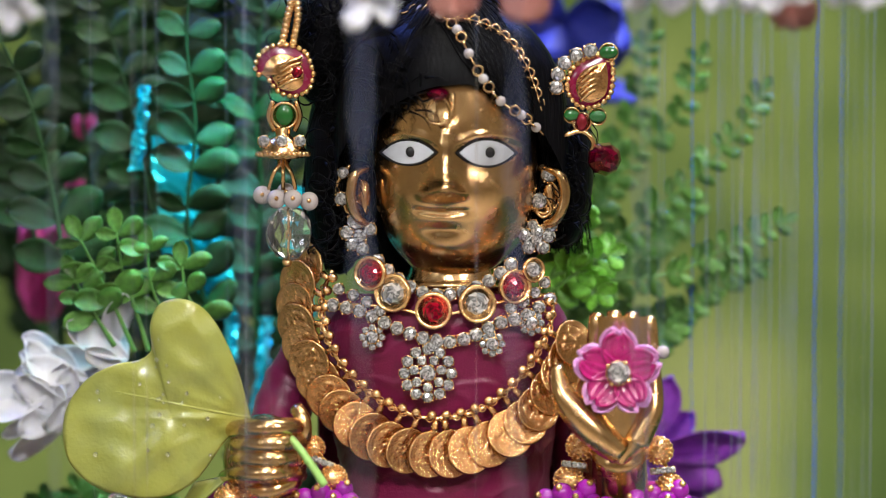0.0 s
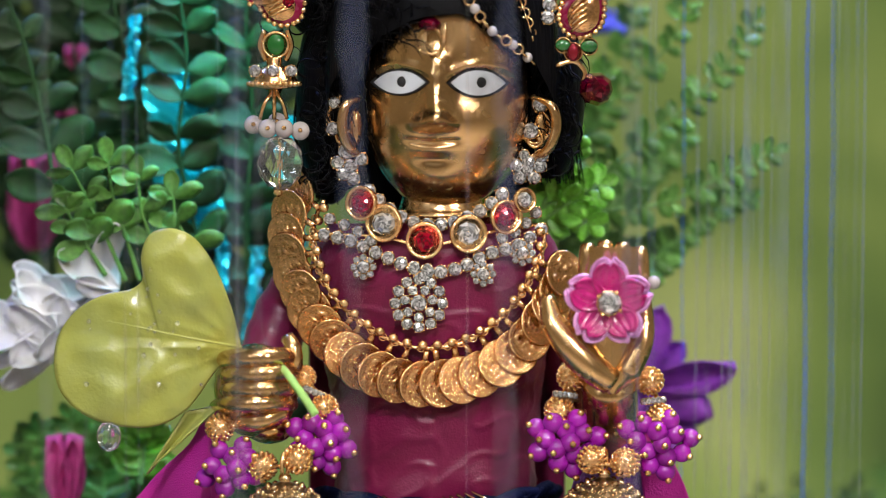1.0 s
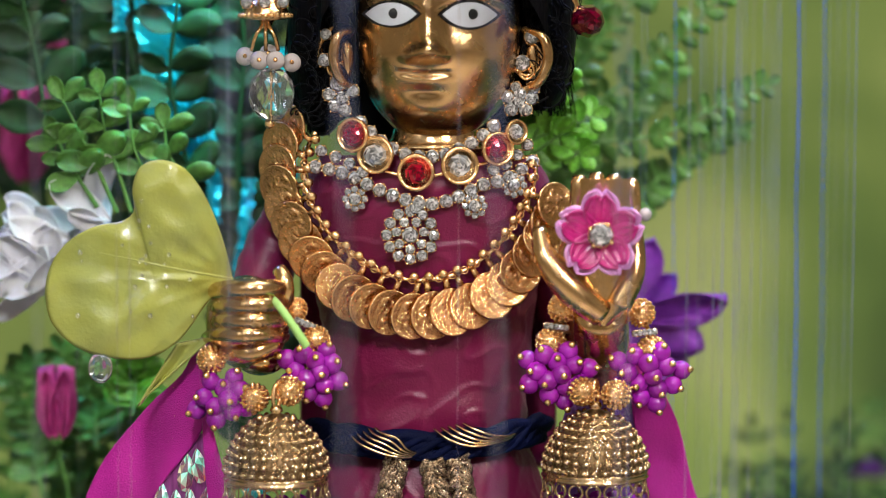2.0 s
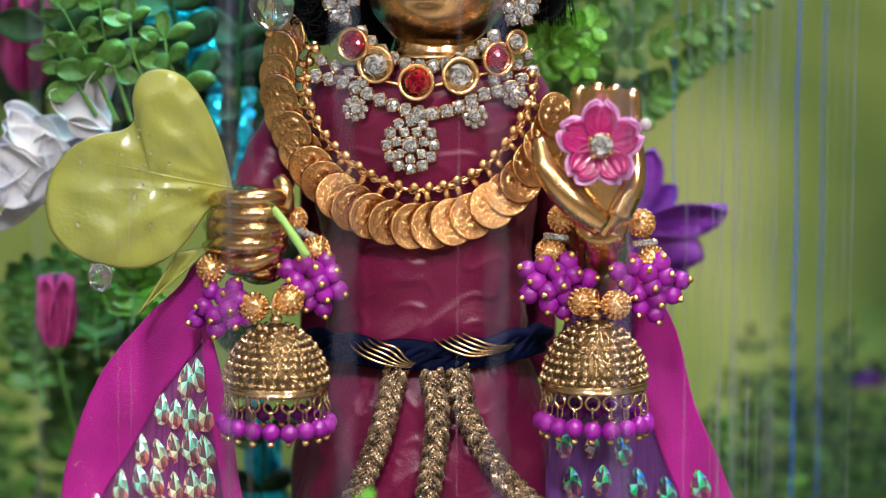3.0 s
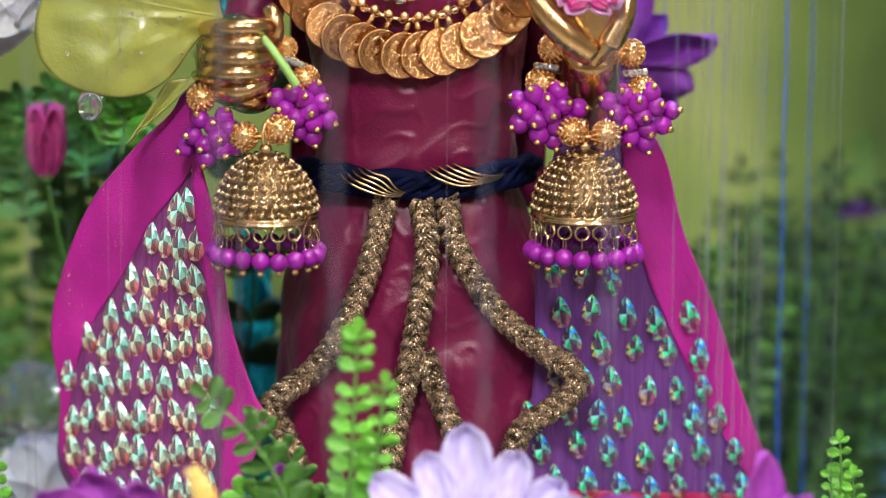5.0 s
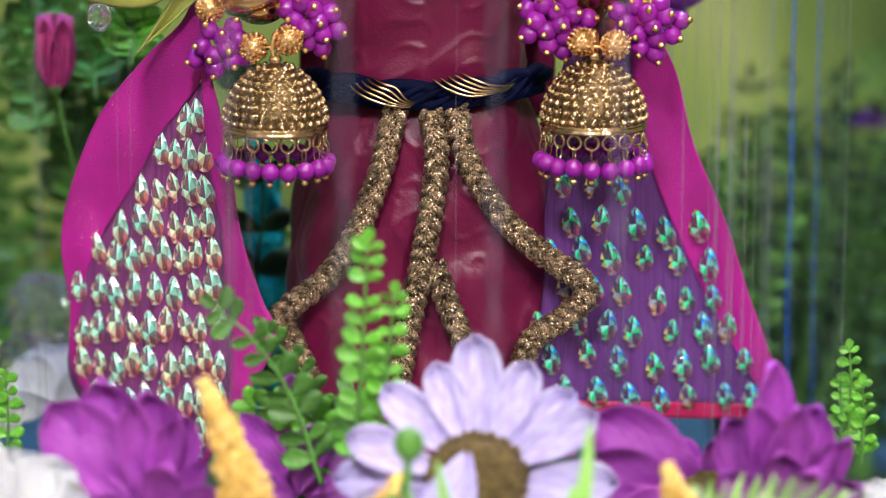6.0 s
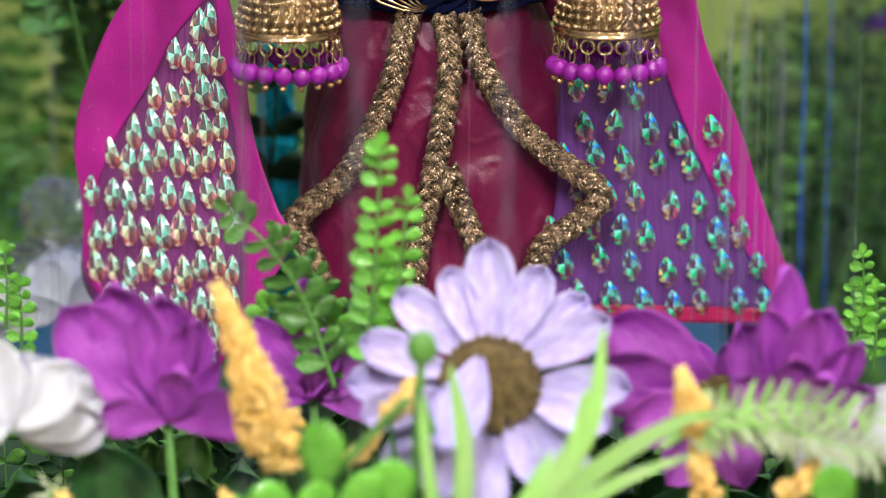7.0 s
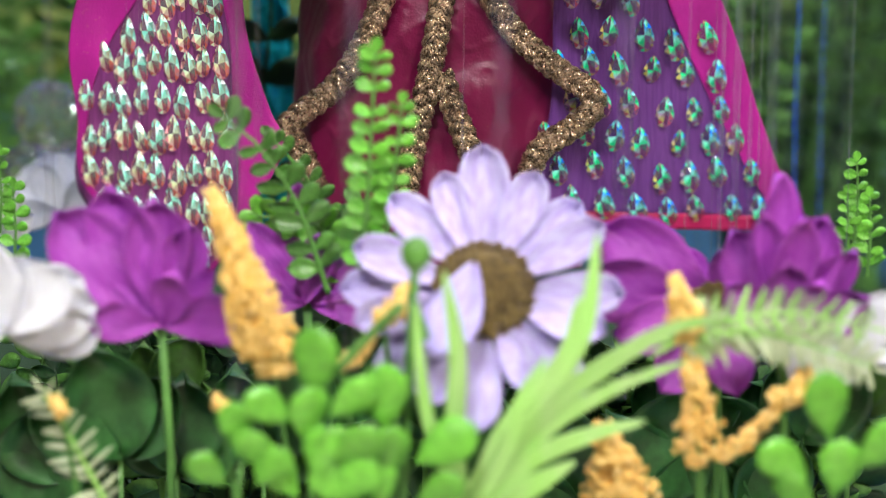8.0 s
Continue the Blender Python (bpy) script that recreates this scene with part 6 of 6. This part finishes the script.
def catkin(u0, v0, u1, v1, y, wide, n, bits=340):
    """A tapering spike of small yellow florets, tip first."""
    ob = plant("yellow_catkin", "yellow plume of tiny florets on a green stem", "flower spike", u1, v1, y, "yellow plumes")
    line = path(((u0, v0, y), ((u0 + u1) / 2 + 6, (v0 + v1) / 2, y - .002), (u1, v1, y)), 40)
    grains = []
    for k in range(bits):
        t = rnd.random() ** 0.8
        p = line[min(40, int(40 * t))].lerp(line[min(40, int(40 * t) + 1)], rnd.random())
        w = wide * Q * (0.22 + 0.78 * min(1, t * 1.3)) * (1 if t < 0.9 else 0.6)
        a, q = rnd.uniform(0, 6.28), math.sqrt(rnd.random()) * rnd.choice((0.8, 1.0, 1.2))
        grains.append((p + Vector((math.cos(a) * w * q, math.sin(a) * w * q * 0.8, rnd.uniform(-.001, .001))), rnd.uniform(3.2, 6) * Q, 1.5))
    speck_part("floret_mass", grains, YELLOW, ob, "many tiny yellow florets")
    end = line[-1]
    part("stem", tube([line[20], end, end + Vector((0.004, 0.006, -0.03)), Vector((end.x + .006, end.y + .012, 0.0))], 4.5 * Q, 6), STEM, ob)


catkin(386, 1540, 500, 1860, -0.135, 48, 1, 2000)
catkin(742, 1705, 700, 1770, -0.135, 24, 1, 180)
catkin(690, 1780, 625, 1850, -0.135, 18, 1, 120)
catkin(1232, 1682, 1262, 1790, -0.140, 32, 1, 300)
catkin(1262, 1790, 1290, 2010, -0.140, 36, 1, 400)
catkin(1480, 1840, 1440, 1900, -0.135, 34, 1, 220)
catkin(1440, 1900, 1330, 2000, -0.135, 24, 1, 220)
catkin(1108, 1945, 1150, 2110, -0.135, 60, 1, 660)
catkin(85, 1900, 110, 1935, -0.144, 14, 1, 60)
catkin(392, 1905, 400, 1925, -0.144, 14, 1, 48)

# fern sprigs standing before the dress
for pts, leaf, size, n, y in ((((650, 1720), (668, 1580), (676, 1440), (684, 1296)), LEAF_ROUND_BRIGHT, 50, 12, -0.1), (((700, 1660), (716, 1540), (726, 1450), (732, 1386)), LEAF_ROUND_BRIGHT, 42, 8, -0.1),
                              (((600, 1720), (540, 1560), (470, 1460), (410, 1410)), LEAF_ROUND_MID, 62, 9, -0.093), (((640, 1720), (610, 1640), (560, 1590), (470, 1585)), LEAF_ROUND_BRIGHT, 56, 8, -0.085),
                              (((650, 1700), (600, 1600), (560, 1520), (500, 1450)), LEAF_ROUND_MID, 56, 9, -0.070), (((660, 1740), (640, 1660), (650, 1590), (690, 1510)), LEAF_ROUND_MID, 58, 8, -0.070)):
    sp = plant("fern_sprig", "green fern sprig standing before the dress", "sprig", pts[0][0], pts[0][1], y, "fern sprigs")
    sprig(sp, [(u, v, y) for u, v in pts], leaf, size, n, 6, 0.9)

# thick bright leaves low in the bed
for base, leaves in (
    ((568, 2090), ((566, 1905, 0.05, 125), (534, 1945, -0.95, 95), (602, 1940, 0.9, 100), (560, 1985, 0.15, 110), (520, 2020, -1.15, 100), (604, 2010, 1.1, 105), (545, 2080, -0.6, 105), (612, 2085, 0.7, 105), (575, 2050, 0.1, 95))),
    ((712, 2100), ((706, 1965, 0.0, 120), (668, 2025, -0.8, 100), (762, 2020, 0.9, 120), (704, 2050, 0.2, 105), (655, 2085, -0.95, 95), (765, 2090, 1.0, 95), (700, 2100, -0.1, 100))),
    ((1540, 2100), ((1530, 1960, -0.1, 120), (1490, 2030, -0.9, 105), (1580, 2010, 0.8, 115), (1540, 2060, 0.1, 110), (1500, 2095, -0.7, 95))),
    ((430, 2100), ((440, 2000, -0.2, 90), (410, 2060, -0.8, 85), (465, 2060, 0.7, 85)))):
    ob = plant("fleshy_leaf_cluster", "cluster of thick bright green rounded leaves", "plant", base[0], base[1], -.16, "leaf clusters")
    for k, (u, v, a, size) in enumerate(leaves):
        piece("leaf", LEAF_FLESHY, front(u, v, -.16 - 0.002 * (k % 3), a, 0.25 + 0.2 * (k % 2), size * 1.12, rnd.uniform(-25, 25)), ob)
    c = at(base[0], base[1], -.158)
    part("stem", tube([at(leaves[0][0], leaves[0][1], -.158), c, Vector((c.x, c.y + .01, 0))], 5 * Q, 6), STEM, ob)
for u, v, y, a, size, leaf in ((215, 2000, -.1, -0.25, 230, LEAF_BIG_DARK), (120, 2040, -.09, -0.5, 220, LEAF_BIG_DARK), (320, 2030, -.09, 0.1, 190, LEAF_BIG_DARK), (60, 2100, -.09, 0.1, 220, LEAF_BIG_DARK), (1565, 1900, -.08, 0.1, 180, LEAF_BIG), (1200, 2060, -.08, 0.4, 230, LEAF_BIG_DARK), (1060, 2090, -.075, -0.4, 240, LEAF_BIG_DARK), (880, 2100, -.07, 0.2, 240, LEAF_BIG_DARK), (1380, 2090, -.08, -0.3, 240, LEAF_BIG_DARK), (480, 2000, -.08, 0.5, 220, LEAF_BIG_DARK), (640, 1960, -.06, 0.1, 220, LEAF_BIG_DARK), (290, 1900, -.085, 0.5, 130, LEAF_BIG), (1480, 1960, -.08, 0.5, 190, LEAF_BIG_DARK), (780, 2000, -.07, -0.4, 220, LEAF_BIG_DARK), (1290, 1960, -.07, 0.0, 200, LEAF_BIG_DARK)):
    ob = plant("broad_leaf", "broad dark green leaf low in the flower bed", "leaf", u, v, y, "broad leaves")
    for da, k in ((0, 1), (0.85, .75), (-0.85, .8)):
        piece("leaf", leaf, front(u, v, y + .004 * abs(da), a + da, rnd.uniform(0, .35), size * k, rnd.uniform(-20, 20)), ob)
    c = at(u, v, y)
    part("stem", tube([c, Vector((c.x, c.y + .01, 0))], 5 * Q, 6), STEM, ob)

# low filling plants between the stems
for k in range(15):
    u = 20 + 110 * k + rnd.uniform(-20, 20)
    ob = plant("ground_plant", "low green plant filling the flower bed", "plant", u, 2110, -.055, "filling plants")
    for j in range(4):
        du = rnd.uniform(-1, 1)
        top = rnd.uniform(1780, 1900)
        sprig(ob, [(u + du * 10, 2120, -.05), (u + du * 50, (2120 + top) / 2, -.052), (u + du * 80, top, -.055)], LEAF_ROUND_MID if j % 2 else LEAF_ROUND_DARK, 84, 7, 4, 0.85)

# grass blades
grass = plant("grass_tuft", "tuft of pale green arching grass blades", "grass", 860, 2080, -.1)
for pts, w in ((((870, 2080), (930, 1960), (1020, 1870), (1075, 1760), (1092, 1610)), 26), (((860, 2090), (960, 1930), (1040, 1830), (1062, 1720)), 34), (((850, 2080), (835, 1960), (838, 1820), (812, 1680)), 22), (((880, 2090), (960, 1960), (1100, 1850), (1240, 1770), (1340, 1755)), 24),
               (((900, 2090), (1000, 1960), (1130, 1880), (1260, 1830)), 18), (((890, 2100), (980, 2010), (1100, 1960), (1190, 1938)), 22), (((850, 2100), (790, 1960), (770, 1850), (760, 1740)), 14), (((900, 2110), (960, 2070), (1010, 2040), (1060, 2012)), 26), (((870, 2100), (930, 2000), (960, 1900), (1000, 1830)), 18)):
    line = path([(u, v, -.152 - 0.004 * math.sin(i)) for i, (u, v) in enumerate(pts)], 24)

    def strip(s, t, line=line, w=w):
        k = min(23, int(t * 24))
        p = line[k].lerp(line[k + 1], t * 24 - k)
        d = (line[k + 1] - line[k]).normalized()
        side = d.cross(FRONT).normalized()
        return p + side * (s - 0.5) * 1.45 * w * Q * math.sin(math.pi * (0.12 + 0.88 * t)) ** 0.7 + Vector((0, abs(s - 0.5) * -0.0015, 0))
    part("blade", slab(strip, 4, 24, 0.0004), BLADE, grass)
for pts in (((740, 2100), (748, 1900), (752, 1780), (760, 1650)), ((780, 1800), (765, 1760), (750, 1720)), ((560, 1920), (640, 1830), (735, 1740))):
    st = plant("flower_stalk", "plain green stalk in the flower bed", "stalk", pts[0][0], pts[0][1], -0.15, "stalks")
    part("stem", tube(path([(u, v, -0.15) for u, v in pts], 16), 8 * Q, 8), STEM, st)
    if pts[0][0] == 740:
        part("bud_tip", ball(at(pts[-1][0], pts[-1][1], -0.15), 1, 10, squash=(26 * Q, 20 * Q, 30 * Q)), LEAF_MID, st)

# needle sprays
for pts, leaf, size, n in ((((1200, 1800), (1300, 1780), (1420, 1780), (1600, 1830)), SPIKE_WHITE, 66, 34), (((200, 2110), (150, 2020), (110, 1950), (75, 1895)), SPIKE_WHITE, 60, 11), (((1200, 1820), (1320, 1760), (1460, 1740), (1590, 1760)), SPIKE, 60, 24)):
    ob = plant("needle_spray", "pale spiky needle spray in the flower bed", "sprig", pts[0][0], pts[0][1], -0.14, "needle sprays")
    sprig(ob, [(u, v, -0.14) for u, v in pts], leaf, size, n, 6, 0.8, BLADE)
for u, v in ((1560, 1500), (1585, 1560), (0, 1500), (25, 1560), (1545, 1560)):
    ob = plant("bud_sprig", "sprig of small pale green buds", "sprig", u, v + 80, -.02, "bud sprigs")
    sprig(ob, [(u, v + 110, -.02), (u + 4, v + 40, -.02), (u, v - 30, -.02)], LEAF_ROUND_BRIGHT, 34, 6, 4)

# ---- canopy of flowers above, from whose petals the water runs ----
beam = thing("canopy_bar", (0, 0, 0.44), "green bar on rods that carries the flower canopy", "bar")
part("bar", tube([Vector((-0.3, -.01, 0.437)), Vector((0, -.01, 0.44)), Vector((0.3, -.01, 0.437))], 0.006, 10), STEM, beam)
for x in (-0.28, 0.28):
    part("rod", tube([Vector((x, -.01, 0.437)), Vector((x, -.01, 2.2))], 0.003, 8), STEM, beam)
for u, v, y, r, mesh, nm, lab, n in (
    (20, -10, -.12, 75, PETAL_WHITE, "canopy_flower", "fluffy white flower of the canopy", 22), (70, -40, -.12, 60, PETAL_WHITE, "canopy_flower", "fluffy white flower of the canopy", 18), (652, 0, -.12, 58, PETAL_WHITE, "canopy_flower", "fluffy white flower of the canopy", 18),
    (1150, -30, -.12, 62, PETAL_WHITE, "canopy_flower", "fluffy white flower of the canopy", 18), (1240, -35, -.12, 62, PETAL_WHITE, "canopy_flower", "fluffy white flower of the canopy", 18), (1330, -30, -.12, 66, PETAL_WHITE, "canopy_flower", "fluffy white flower of the canopy", 18), (1450, -36, -.12, 60, PETAL_WHITE, "canopy_flower", "fluffy white flower of the canopy", 18), (1550, -36, -.12, 60, PETAL_WHITE, "canopy_flower", "fluffy white flower of the canopy", 18),
    (430, -30, .1, 90, PETAL_BLUE, "canopy_flower", "deep blue flower of the canopy", 16), (1000, 40, .11, 130, PETAL_BLUE, "canopy_flower", "deep blue flower of the canopy", 18), (870, -30, .08, 70, PETAL_BLUE, "canopy_flower", "deep blue flower of the canopy", 14), (560, -20, .09, 80, PETAL_BLUE, "canopy_flower", "deep blue flower of the canopy", 14), (1085, 150, .12, 60, PETAL_BLUE, "canopy_flower", "deep blue flower of the canopy", 10)):
    ob = plant(nm, lab, "flower", u, v, y, "canopy flowers")
    for i in range(n):
        a, b = rnd.uniform(0, 6.28), rnd.uniform(-.9, .5)
        piece("petal", mesh, turned(at(u, v, y), (math.cos(a), math.sin(a) * .7 - .2, b), rnd.uniform(-40, 40), r * Q * rnd.uniform(.8, 1.1)), ob)
for u, v in ((803, -38), (930, -32), (1400, -20)):
    ob = plant("drip_petal", "peach petal from which water runs", "petal", u, v, -.1, "drip petals")
    for a in (-.35, 0, .35):
        piece("petal", PETAL_PEACH, turned(at(u, v, -.1), (a, -.15, -1), 180, 70 * Q), ob)

# ---- falling water ----
def stream(u, y, w, top=-60, low=None):
    """One thin stream, slightly uneven in width, from the canopy down to the bed."""
    a, b = at(u, top, y), at(u + rnd.uniform(-3, 3), low or 1900, y)
    pts = [a.lerp(b, i / 60) + Vector((rnd.uniform(-.00008, .00008), 0, 0)) for i in range(61)]
    ph = rnd.uniform(0, 6)
    bm = tube(pts, lambda t: Q * w * (1 + 0.22 * math.sin(40 * t + ph) + 0.12 * math.sin(97 * t + 2 * ph)), 10)
    ob = whole("water_stream", bm, WATER if w > 7 else WATER_THIN, "thin clear stream of falling water", "water", "falling water", origin=b)
    ob.visible_shadow = False


for u, w in ((640, 20), (912, 18), (92, 12), (432, 16), (1130, 12), (1148, 5), (1338, 7), (1312, 5), (1400, 12), (470, 8), (1365, 4)):
    stream(u, -.11 if w > 15 else -.06, w)
for i in range(46):
    u = rnd.choice((rnd.uniform(1110, 1568), rnd.uniform(1110, 1568), rnd.uniform(0, 480), rnd.uniform(500, 1100)))
    stream(u, rnd.choice((-.05, .03, .05, .08)), rnd.uniform(1.3, 3.4))

# Blue strands added to stand for blue light caught in the water.
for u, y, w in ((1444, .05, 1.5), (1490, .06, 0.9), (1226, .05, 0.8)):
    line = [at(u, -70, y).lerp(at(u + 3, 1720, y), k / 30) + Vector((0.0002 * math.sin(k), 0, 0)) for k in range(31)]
    whole("hanging_string", tube(line, w * Q, 6), BLUE_LIT_WATER, "thin blue strand standing in for blue-lit water", "string", "blue strings", origin=line[-1])
